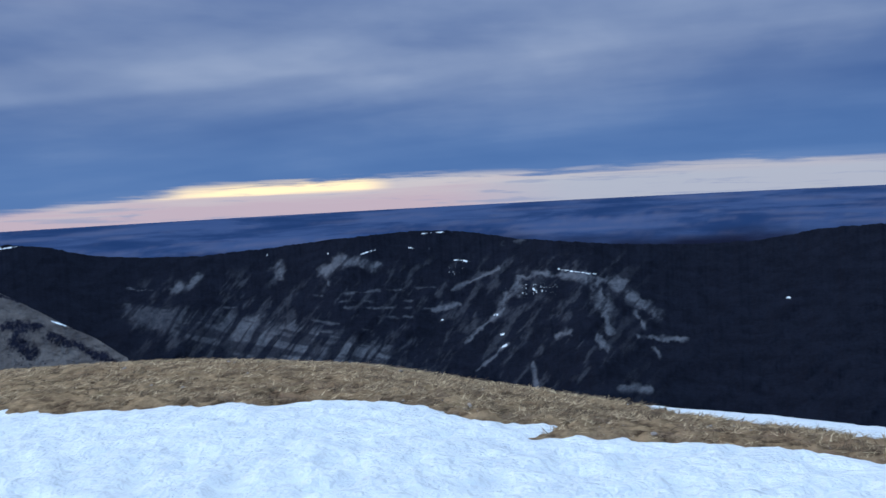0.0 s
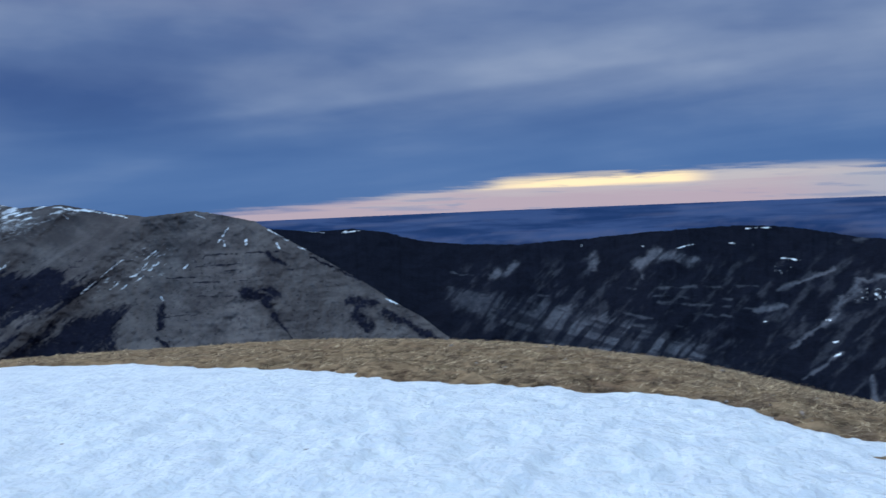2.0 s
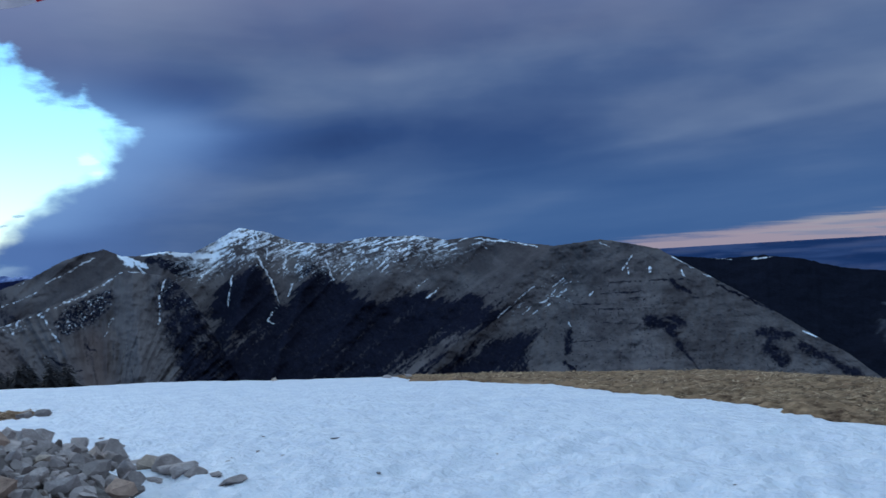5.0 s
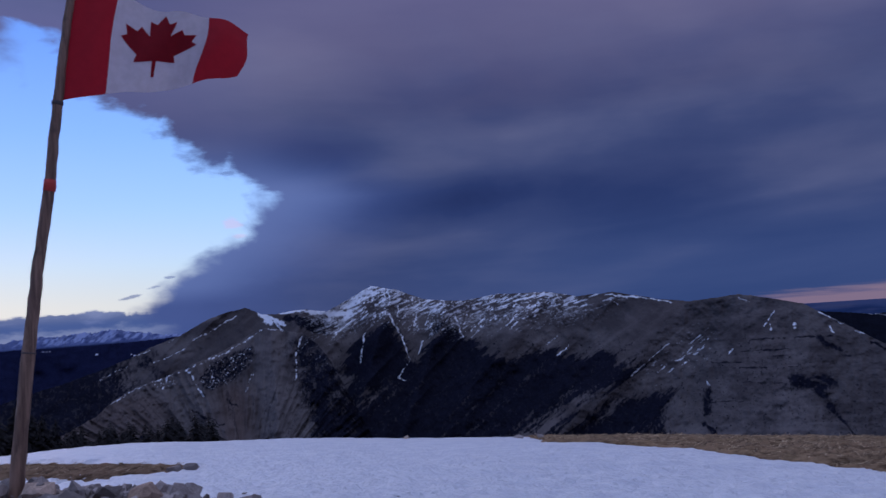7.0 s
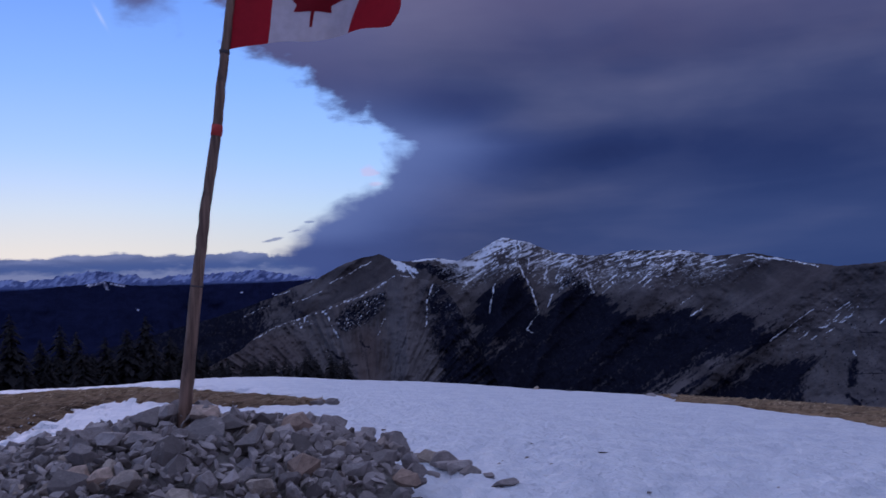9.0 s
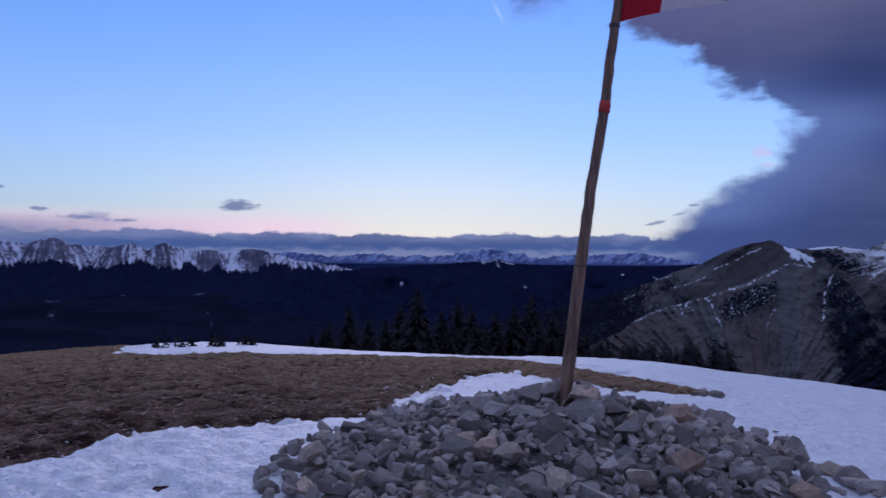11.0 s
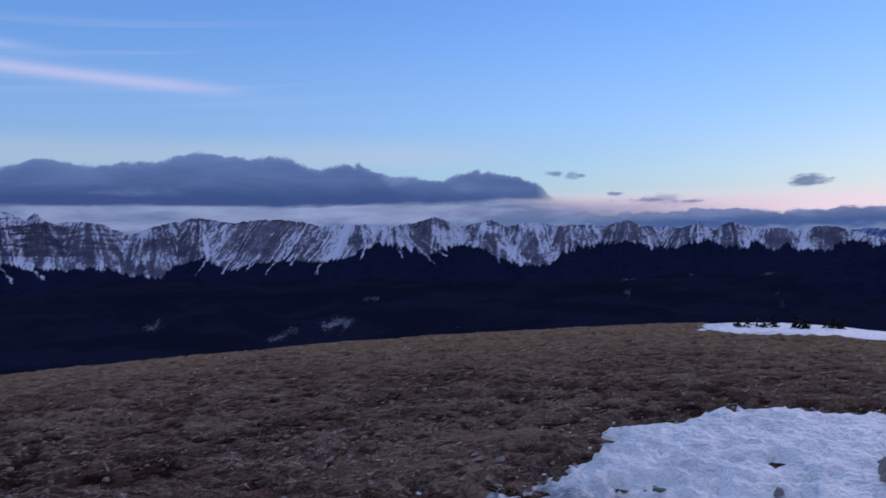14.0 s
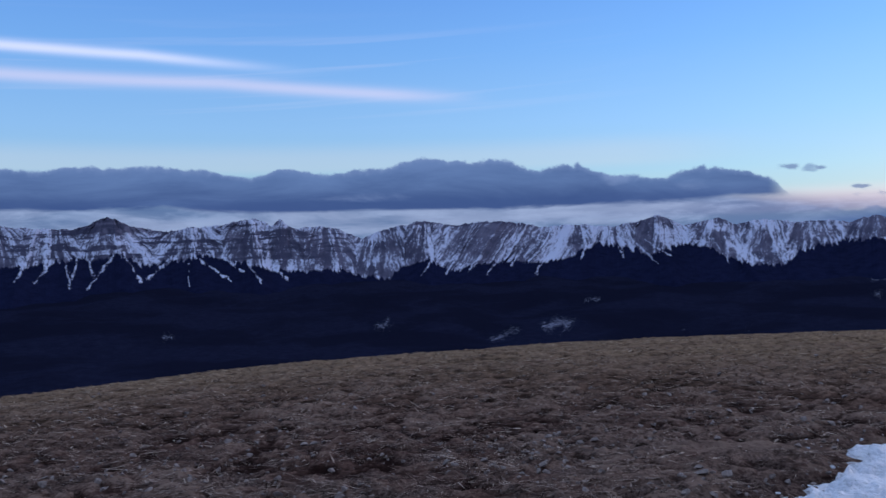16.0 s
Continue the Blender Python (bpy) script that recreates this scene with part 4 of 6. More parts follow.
north = mountain("mountain", M_NEAR, 21.5, 89.0, 0.052, 245, NEAR_CREST, line([(20, -19.5), (60, -19.5), (70, -15.5), (80, -13), (90, -11)]), line([(20, 1150), (62, 1150), (70, 1450), (90, 1450)]),
                 line([(20, 1500), (40, 1900), (62, 2250), (78, 2200), (90, 2000)]), 0.10, near_gully, near_cover)
tagged(north, "grey scree mountain with dark spruce gullies and snow streaks", "mountain", kind="structure")

# the bare spur that stands out from its western end
SPUR_CREST = line([(89, -9.5), (86, -7.6), (83.8, -6.27), (82.2, -5.7), (80.6, -4.94), (79.4, -4.0), (78.1, -3.3), (76.4, -2.85), (74.8, -2.2), (73.6, -1.85), (72.1, -1.21), (71.0, -0.62), (70.1, -0.12), (69.2, -0.25), (68.0, -0.55), (67.2, -0.72), (66.4, -1.5), (65.6, -2.7), (64.8, -4.3),
                   (63.8, -6.4), (62.6, -9.0), (61, -12)])
SPUR_SNOW = [(70.1, -0.28, 71.0, -0.85, 0.14), (71.0, -0.85, 72.5, -1.61, 0.14), (72.5, -1.61, 74.4, -2.26, 0.12), (74.4, -2.3, 75.5, -2.7, 0.07), (75.9, -2.75, 78.1, -3.4, 0.06), (78.1, -3.4, 79.8, -4.3, 0.06), (76.2, -2.9, 76.5, -3.6, 0.12),
             (74.8, -2.69, 74.1, -4.22, 0.16), (74.5, -3.53, 73.9, -4.38, 0.11), (70.7, -3.0, 71.3, -4.24, 0.04), (75.2, -4.52, 74.6, -5.59, 0.04), (67.4, -0.8, 67.9, -2.0, 0.12), (67.9, -2.0, 68.0, -3.9, 0.09), (69.9, -0.15, 68.3, -0.5, 0.06)]
GROVE = [(71.6, -1.51), (70.7, -1.25), (70.5, -1.87), (71.0, -2.6), (72.2, -3.44), (73.4, -3.97), (74.0, -3.78), (74.2, -3.02), (73.3, -2.09)]
SPUR_FOREST = [(67.5, -0.9), (68.0, -1.6), (67.9, -2.8), (67.6, -3.9), (67.4, -5.4), (67.1, -6.4), (66.9, -14), (55, -14), (60, -3), (66.0, -0.4)]
SPUR_WOOD = [(81.5, -6.9, 76.0, -7.3, 0.45), (70.2, -7.6, 69.4, -9.0, 0.35), (79.0, -6.4, 76.5, -6.7, 0.20), (74.6, -5.2, 72.9, -6.3, 0.10), (72.4, -4.6, 71.9, -5.6, 0.08), (86, -8.2, 81, -6.9, 0.5)]


def spur_lines(A, E):
    """Fall lines that run together towards the gully at bearing 71.8."""
    return (A - 71.8) / (E + 12.0) * 9.0


def spur_cover(A, E, V):
    broken = smooth(fbm(A * 6, E * 6, 4, 30, 0.6), 0.34, 0.56)
    grit = fbm(A * 10, E * 12, 3, 94, 0.6)
    snow = strokes(A, E, SPUR_SNOW, 0.14, 91, 4.5, 0.62) * (0.25 + 0.55 * broken)
    trees = fbm(A * 12.0, E * 9.0, 3, 93, 0.7)
    u = spur_lines(A, E)
    edge = (fbm(A * 1.8, E * 1.4, 6, 92, 0.68) - 0.5) * 1.4
    wood = smooth(inside(A + edge, E, SPUR_FOREST), -1.6, 1.0) * (0.62 + 0.32 * smooth(trees, 0.30, 0.66)) * (0.75 + 0.35 * smooth(fbm(A * 1.6, E * 1.6, 4, 90, 0.6), 0.36, 0.56))
    grove = smooth(inside(A + edge * 0.4, E, GROVE), -0.35, 0.3)
    wood = np.maximum(wood, grove * (0.35 + 0.65 * smooth(trees, 0.40, 0.56)))
    snow = np.maximum(snow, smooth(grit, 0.62, 0.74) * np.maximum(grove * 0.7, 0.45 * smooth(inside(A, E, SPUR_FOREST), -0.8, 0.2) * smooth(E, -5.0, -2.5)))
    snow = np.maximum(snow, smooth(grit, 0.60, 0.74) * 0.7 * np.exp(-((A - 76.6) / 1.6) ** 2 - ((E + 3.2) / 0.5) ** 2))
    wood = np.maximum(wood, strokes(A, E, SPUR_WOOD, 0.35, 89) * (0.6 + 0.4 * smooth(trees, 0.36, 0.55)))
    streak = fbm(u * 3.2, E * 0.4, 5, 95, 0.62)
    wood = np.maximum(wood, 0.5 * smooth(streak + (trees - 0.5) * 0.4, 0.60, 0.72) * smooth(E, -2.4, -4.4))
    return dict(snow=snow, forest=wood, bed=0.60 + 0.8 * (streak - 0.5) + 0.9 * (fbm(A * 0.8, E * 0.8, 5, 96, 0.6) - 0.5), soil=np.exp(-((A - 72.0) / 1.1) ** 2) * smooth(E, -3.0, -4.6) + 0.7 * smooth(A, 75, 78) * smooth(E, -3.4, -4.4))


spur = mountain("mountain_spur", M_NEAR, 61, 89, 0.052, 170, SPUR_CREST, line([(60, -17.5), (70, -16), (90, -15)]), line([(60, 1050), (90, 1050)]), line([(60, 1250), (70, 1650), (78, 1500), (90, 1250)]), 0.18,
                lambda A, E, V: ribs(A, E, ((69.6, 0.05, 1.2, 60), (75.5, 0.4, 1.4, 50))) + (ridged(spur_lines(A, E) * 0.8, E * 0.2, 4, 97, 0.55) - 0.5) * -34 + (fbm(A * 3, E * 3, 4, 98, 0.6) - 0.5) * 14, spur_cover, 8)
tagged(spur, "bare grey scree spur with snow along its edge", "mountain", kind="structure")

# dark forested ridge with scree slopes to the east
EAST_CREST = line([(-46, -3.2), (-36, -3.2), (-28, -3.34), (-24.2, -3.58), (-20.9, -4.2), (-17.4, -4.35), (-12, -4.16), (-8.2, -3.85), (-4.3, -3.36), (-1.6, -2.83), (2.2, -2.55), (7.3, -2.8), (11.9, -3.15), (16.5, -3.4), (20.4, -3.2),
                   (23.4, -2.85), (25.4, -2.2), (27.9, -1.83), (30.4, -1.9), (33.3, -1.55), (38, -1.8)])
EAST_BAND = [(21.5, -6.0), (16, -6.9), (13.4, -7.6), (9.5, -8.7), (5, -10.1), (3.2, -11.0), (2.4, -12.2), (7, -12.4), (15.5, -10.6), (15.7, -9.9), (18.5, -8.7), (21.4, -7.4)]
EAST_ROCK = [(8.7, -4.97, 7.1, -4.25, 0.35), (7.1, -4.52, 4.7, -4.71, 0.42), (8.4, -5.57, 8.2, -5.96, 0.14), (11.9, -5.43, 11.3, -4.68, 0.49), (18.5, -5.5, 17.0, -5.12, 0.32), (17.4, -4.99, 16.7, -4.84, 0.21), (21.1, -5.25, 19.6, -5.37, 0.11),
             (-3.4, -8.17, -5.0, -6.26, 0.49), (-5.0, -6.26, -6.9, -5.9, 0.28), (-6.9, -5.98, -12.1, -6.67, 0.32), (-10.2, -6.67, -10.9, -10.05, 0.49), (-10.2, -10.44, -10.6, -11.18, 0.28), (-11.7, -7.04, -14.2, -8.87, 0.49), (-12.6, -8.9, -13.3, -9.81, 0.25),
             (-7.2, -10.17, -8.3, -10.16, 0.35), (-12.8, -10.46, -16.0, -10.58, 0.18), (-13.8, -11.09, -14.3, -11.62, 0.18)]
EAST_STREAK = [(-1.0, -10.46, -3.8, -8.18, 0.22), (-3.9, -10.67, -1.7, -12.38, 0.12), (-0.3, -6.78, -3.6, -5.48, 0.18), (1.1, -8.11, -0.7, -7.75, 0.22), (-5.6, -12.0, -5.8, -13.87, 0.18), (-11.6, -13.73, -13.5, -13.84, 0.28)]
EAST_LEDGE = [(7.1, -6.58, 0.9, -6.56, 0.11), (7.5, -7.15, 1.3, -7.41, 0.11), (7.2, -7.55, 0.9, -8.03, 0.11), (6.4, -8.16, 1.7, -8.56, 0.11), (9.5, -8.24, 7.2, -8.79, 0.14), (16.0, -6.85, 14.5, -6.97, 0.09), (11.0, -6.43, 8.7, -6.64, 0.11), (-4.0, -3.74, -5.4, -3.58, 0.26), (1.2, -3.9, 0.2, -4.32, 0.07), (9.2, -9.02, 5.7, -9.15, 0.14)]
EAST_SNOW = [(-0.5, -4.72, -1.6, -4.9, 0.07), (-7.6, -5.71, -10.2, -6.14, 0.08), (2.6, -3.71, 2.3, -3.76, 0.07), (5.9, -4.01, 4.9, -3.73, 0.06), (8.3, -3.7, 8.1, -3.79, 0.07), (12.2, -3.57, 12.2, -3.72, 0.07), (-3.1, -8.63, -3.3, -8.64, 0.09), (-5.9, -6.97, -6.1, -7.27, 0.07),
             (1.6, -2.8, 0.0, -2.8, 0.05), (-22.3, -7.92, -22.4, -7.95, 0.08), (-3.5, -10.02, -3.7, -9.94, 0.07), (-3.9, -10.71, -3.5, -10.86, 0.07), (0.6, -8.81, 0.5, -8.82, 0.07), (31.2, -1.75, 29.8, -2.0, 0.05), (28.6, -2.05, 27.2, -1.95, 0.08)]


def east_gully(A, E, V):
    big = ribs(A, E, ((-8.0, 0.15, 5.0, 200), (5.5, -0.3, 4.0, 130), (14.5, -0.5, 3.0, 90)))
    return big + (ridged((A + 0.9 * E) * 0.25, E * 0.2, 2, 15, 0.5) - 0.5) * -50 + (fbm(A * 1.2, E * 1.2, 4, 16, 0.5) - 0.5) * 30


def east_cover(A, E, V):
    u = A + 0.9 * E
    lay = fbm(A * 0.3, (E - 0.26 * A) * 2.2, 4, 33, 0.55)
    comb = fbm(u * 1.7 + fbm(A * 0.6, E * 0.6, 3, 36) * 0.8, (E - 0.6 * A) * 0.14, 4, 37, 0.55)
    soft = fbm(u * 1.6, (E - 0.5 * A) * 0.6, 5, 41, 0.6)
    grit = fbm(A * 6.0, E * 8.0, 4, 43, 0.65)
    band = patch(A, E, EAST_BAND, 0.7, 34, 0.45, -0.9) * (0.25 + 0.75 * smooth(comb, 0.60, 0.44)) * (0.45 + 0.55 * smooth(lay, 0.40, 0.56)) 
    scree = np.maximum(strokes(A, E, EAST_ROCK, 0.35, 35, 1.6) * (0.45 + 0.55 * smooth(soft, 0.40, 0.58)), strokes(A, E, EAST_STREAK, 0.15, 45, 2.0))
    ledge = strokes(A, E, EAST_LEDGE, 0.12, 38, 2.2) * smooth(fbm(A * 1.4, E * 2.2, 4, 40), 0.36, 0.58)
    faint = smooth(soft, 0.50, 0.72) * smooth(A, -17, -9) * smooth(A, 23, 19) * smooth(E, -3.9, -5.2)
    rock = np.maximum(np.maximum(band * (0.48 + 0.22 * smooth(A, 18, 12)), scree * 0.80), np.maximum(ledge * 0.55, faint * 0.30)) * (0.75 + 0.5 * grit)
    zone = np.exp(-((A + 5.8) / 2.6) ** 2 - ((E + 7.0) / 0.6) ** 2) + 0.8 * np.exp(-((A + 0.6) / 1.2) ** 2 - ((E + 5.5) / 0.6) ** 2)
    snow = np.maximum(strokes(A, E, EAST_SNOW, 0.06, 44, 5.0) * (0.35 + 0.5 * smooth(grit, 0.35, 0.6)), smooth(fbm(A * 8, E * 9, 3, 39, 0.6) + 0.07 * zone, 0.70, 0.80) * np.clip(zone * 1.3, 0, 1) * 0.5)
    return dict(snow=snow, forest=1 - np.clip(rock, 0, 1), bed=0.5 + (soft - 0.5) * 0.9 + (grit - 0.5) * 0.5)


east = mountain("forest_ridge", M_EAST, -46, 38, 0.07, 190, EAST_CREST, line([(-50, -26), (15, -26), (40, -19)]), line([(-50, 840), (40, 1180)]), line([(-46, 2300), (0, 2500), (38, 2700)]), 0.16, east_gully, east_cover, 10, 1.8, -15)
tagged(east, "dark forested ridge with pale scree bands", "ridge", kind="structure")

# snow-streaked range in the south west
WEST_CREST = line([(188, 1.4), (180, 1.9), (173.4, 1.75), (171.5, 1.55), (169.3, 1.5), (168.3, 1.9), (167.3, 2.3), (166, 1.72), (163.9, 1.25), (162.5, 1.44), (160, 1.68), (158.3, 2.08), (157.6, 1.85), (157, 1.5), (156.4, 1.9), (155.5, 1.3), (154, 1.37),
                   (152.5, 1.2), (150.9, 0.45), (149.4, 1.12), (147.8, 1.38), (146.6, 1.62), (144.7, 1.2), (142.4, 1.45), (140, 1.3), (138.5, 1.0), (136.2, 1.06), (133.9, 0.9), (132.4, 1.05)])
WEST_CREST2 = line([(132.4, 1.05), (130.8, 1.58), (129.2, 0.85), (127, 1.28), (126, 0.75), (124.3, 1.07), (122.6, 0.85), (120.6, 0.86), (119.2, 0.72), (117.7, 1.10), (116.6, 0.62), (114.3, 0.53), (113.2, 0.82), (112.2, 0.38),
                    (111.2, 0.88), (109.7, 0.4), (107.2, 0.34), (105.8, 0.54), (104.3, 0.30), (102.8, -0.15), (101.2, -0.38), (99, -0.8), (96, -1.2)])
TREETOPS = [(188, -0.9), (174.7, -0.84), (173.5, -0.72), (171.9, -0.67), (170.3, -0.47), (169.0, -0.23), (168.4, -0.5), (166.9, -0.01), (165.3, -0.82), (163.6, -0.62), (162.0, -0.44), (160.0, -0.61), (158.2, -1.05), (156.3, -1.49), (154.8, -1.49), (152.5, -1.53), (150.6, -2.05),
            (149.1, -2.32), (148.1, -1.26), (146.3, -1.0), (144.8, -1.82), (142.8, -1.32), (140.9, -1.14), (138.9, -1.34), (137.0, -1.11), (134.7, -0.21), (132.8, -0.41), (131.4, -1.05), (129.6, -0.45), (127.8, -0.53), (126.0, -1.46), (124.3, -1.78), (123.0, -1.8), (122.0, -0.89), (120.3, -0.57), (117.8, -0.21)]
TREETOPS2 = [(117.4, -0.24), (116.5, -0.71), (115.1, -0.68), (113.7, -0.5), (112.8, -0.35), (111.6, -0.47), (110.4, -0.87), (109.5, -0.25), (108.8, -0.99), (107.9, -0.49), (107.1, -0.92), (105.8, -0.93), (104.1, -0.28), (102.7, -0.67), (101.2, -0.64), (99.7, -0.91), (96, -1.3)]
tree_tops = line(TREETOPS + TREETOPS2)
# tongues of snow that run down between the teeth of the forest
TONGUES = [(172.1, -0.49, 172.7, -1.68, 0.14), (170.5, -0.43, 171.6, -1.8, 0.18), (169.8, -0.39, 169.6, -2.24, 0.14), (169.1, -0.23, 169.5, -1.64, 0.11), (168.5, -0.43, 168.2, -1.51, 0.18), (167.0, -0.11, 168.6, -2.29, 0.14), (166.4, -0.13, 165.4, -1.92, 0.21),
           (163.6, -0.58, 165.0, -1.79, 0.18), (162.4, -0.62, 162.4, -2.41, 0.07), (162.0, -0.44, 159.7, -2.13, 0.14), (160.2, -0.49, 158.9, -1.55, 0.18), (158.6, -0.92, 157.8, -2.28, 0.14), (157.4, -0.84, 156.0, -2.11, 0.18)]
TONGUES2 = [(145.9, -0.89, 146.9, -2.07, 0.14), (144.2, -0.74, 145.2, -2.08, 0.14), (142.8, -0.97, 143.6, -1.85, 0.18), (141.2, -0.62, 142.4, -2.27, 0.11), (139.9, -0.46, 140.7, -1.61, 0.14), (138.2, -0.51, 139.0, -2.34, 0.11), (136.6, -0.54, 137.0, -1.15, 0.14), (135.5, -0.19, 135.9, -1.25, 0.11),
            (133.4, -0.24, 133.2, -1.2, 0.14), (132.5, -0.07, 130.9, -1.63, 0.11), (131.7, -0.09, 129.9, -1.27, 0.11), (127.4, -0.02, 126.4, -1.71, 0.09), (126.3, -0.42, 124.3, -1.74, 0.18)]
# where bare rock shows: bearing, elevation, half widths, amount
BARE = [(167.3, 1.78, 2.5, 0.46, 1.3), (166.0, 1.47, 2.1, 0.32, 0.8), (159.4, 0.62, 1.6, 0.84, 0.55), (157.0, 0.18, 1.1, 0.84, 0.6), (154.0, 0.49, 1.2, 0.98, 0.65), (152.5, -0.33, 1.8, 1.05, 0.4), (151.0, -1.92, 2.1, 0.42, 0.5), (146.6, 1.58, 0.8, 0.21, 1.2), (148.6, -0.24, 0.9, 0.49, 0.5),
        (141.6, 0.94, 2.5, 0.56, 0.9), (151.6, -1.0, 1.6, 0.8, 0.35), (142.4, -0.4, 2.8, 1.23, 0.5), (133.2, 0.9, 0.9, 0.42, 0.5), (130.6, 1.27, 0.9, 0.32, 1.1), (131.7, 0.47, 0.7, 0.63, 0.4), (127.0, 1.08, 0.8, 0.32, 0.8), (126.8, 0.18, 0.6, 0.25, 1.2), (122.6, 0.06, 1.4, 0.35, 0.9), (125.7, -0.8, 1.4, 0.77, 0.5)]
BARE2 = [(117.4, 0.73, 1.2, 0.63, 0.8), (115.9, 0.14, 1.1, 0.49, 0.6), (113.3, 0.82, 1.1, 0.28, 0.7), (110.6, 0.3, 0.9, 0.7, 0.7), (108.1, -0.1, 1.1, 0.63, 0.6), (105.0, 0.07, 1.2, 0.63, 0.7)]
# how far the fall lines lean, by bearing
LEANS = line([(96, 0.3), (108, 0.6), (112, -0.4), (116, 0.9), (119, -1.0), (124, 1.0), (128, 1.1), (130.4, 0.6), (131.2, -0.5), (134, 0.1), (137, -0.5), (141, -0.75), (145, -0.65), (149, -0.5), (151, 0.5), (153.5, 0.9), (156, 0.5), (159, 0.2), (163, -0.3), (168, 0.1), (174, -0.3), (188, 0)])
SPURS = ((172.0, -0.3, 0.7, 60), (169.4, 0, 0.6, 55), (166.4, 0.2, 0.8, 70), (162.0, 0.1, 0.9, 80), (158.2, 0.2, 0.9, 90), (154.6, 0.6, 0.8, 70), (147.0, 0.3, 0.9, 90), (142.2, -0.7, 1.6, 120), (138.2, -0.6, 0.7, 60), (135.4, -0.3, 0.6, 50),
         (130.7, 0.3, 1.0, 110), (127.0, 0.9, 0.7, 80), (124.2, 0.9, 0.8, 60), (117.6, 0.0, 0.9, 90), (113.4, 0.2, 0.7, 60), (111.0, 0.3, 0.7, 70), (107.6, 0.2, 0.8, 60), (104.6, 0.1, 0.8, 60))


def west_crest(a):
    return np.where(a > 132.4, WEST_CREST(a), WEST_CREST2(a))


PEAKS = np.array([99, 102.6, 105.8, 108.4, 111.2, 113.4, 117.7, 121.4, 124.3, 127.0, 130.8, 134.0, 136.4, 142.4, 146.6, 149.4, 153.4, 156.4, 158.4, 162.2, 167.3, 170.6, 173.6, 178, 183, 190])


def chutes(A, E):
    """A value that stays the same down a fall line, and the place between two gullies; the lines spread out from each peak."""
    bent = A + (fbm(A * 1.4, E * 1.0, 4, 52, 0.6) - 0.5) * 0.5
    k = np.interp(bent, PEAKS, np.arange(len(PEAKS)))
    side = 2 * (k - np.round(k))
    peak = PEAKS[np.round(k).astype(int)]
    fan = peak * 1.37 + (bent - peak) * 1.7 / (0.7 + 0.55 * (1.7 - E))
    slope = (A > 136.6) & (A < 146.0)
    return np.where(slope, bent - LEANS(bent) * (E - 0.8), fan), side


def west_gully(A, E, V):
    u, side = chutes(A, E)
    above = smooth(E, tree_tops(A) - 0.8, tree_tops(A) + 0.4)
    return ribs(A, E, SPURS) + (ridged(u * 1.5, E * 0.12, 3, 53, 0.6) - 0.5) * -60 * above + (ridged(u * 4.2, E * 0.3, 3, 51, 0.6) - 0.5) * -22 * above + (fbm(A * 4, E * 4, 4, 55, 0.6) - 0.5) * 18 * above


def west_cover(A, E, V):
    u, side = chutes(A, E)
    tops = tree_tops(A)
    main = ridged(u * 1.5, E * 0.12, 2, 53, 0.5)
    thread = ridged(u * 4.2, E * 0.3, 3, 51, 0.7)
    mass = fbm(A * 0.8, E * 1.3, 4, 57, 0.55)
    grit = fbm(A * 9, E * 9, 4, 59, 0.7)
    bare = sum(k * np.exp(-((A - a) / w) ** 2 - ((E - e) / h) ** 2) for a, e, w, h, k in BARE + BARE2)
    scratch = fbm(u * 11, E * 2.2, 4, 71, 0.75)
    # rock beds that sag between the buttresses
    sag = E + 0.14 * np.abs(side) + 0.30 * fbm(A * 0.7, E * 0.8, 4, 60, 0.6)
    bedded = smooth(A, 150, 154) * smooth(E, -1.1, -0.5) + 0.45 * np.exp(-((A - 141.5) / 3) ** 2) * smooth(E, -0.2, 0.6)
    beds = smooth(vnoise(A * 0.25, sag * 6.5, 62) * 0.6 + vnoise(A * 0.7, sag * 15.0, 63) * 0.4, 0.50, 0.66) * bedded * smooth(fbm(A * 2.0, E * 3, 4, 64, 0.6), 0.32, 0.52)
    # lit and dark flanks of the spurs, painted by shifting the snow cover
    facet_shade = sum(np.clip((A - lean * E - c) / w, -1.6, 1.6) * np.exp(-np.abs((A - lean * E - c) / (w * 1.6)) ** 2) for c, lean, w, d in SPURS)
    low = smooth(E, 0.9, -0.6)
    snow = 0.51 - 0.62 * np.clip(bare, 0, 1.3) + 0.30 * (smooth(main, 0.40, 0.85) - 0.5) + 0.40 * (smooth(thread, 0.45, 0.80) - 0.5) + (mass - 0.5) * 0.8 + (scratch - 0.5) * 1.5 + (grit - 0.5) * 1.0 + 0.22 * (np.abs(side) - 0.5) * low - beds * 0.55 - (0.24 + 0.16 * smooth(A, 138, 132)) * facet_shade
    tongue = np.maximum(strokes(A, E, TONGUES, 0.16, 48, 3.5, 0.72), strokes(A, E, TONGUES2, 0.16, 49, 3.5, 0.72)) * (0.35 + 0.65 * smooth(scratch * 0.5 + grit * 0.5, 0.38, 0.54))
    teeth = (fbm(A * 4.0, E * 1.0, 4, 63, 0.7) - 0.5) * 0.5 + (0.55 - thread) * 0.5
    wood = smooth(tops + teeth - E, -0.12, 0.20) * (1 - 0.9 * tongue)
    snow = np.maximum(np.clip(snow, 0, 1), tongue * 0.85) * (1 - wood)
    return dict(snow=snow, forest=wood, bed=0.5 + (mass - 0.5) * 0.9 + (thread - 0.6) * 0.5 - beds * 0.4)


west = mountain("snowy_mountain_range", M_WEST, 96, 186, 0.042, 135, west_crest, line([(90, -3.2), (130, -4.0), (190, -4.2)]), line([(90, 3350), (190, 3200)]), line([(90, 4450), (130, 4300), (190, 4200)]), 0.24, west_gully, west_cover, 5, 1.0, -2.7)
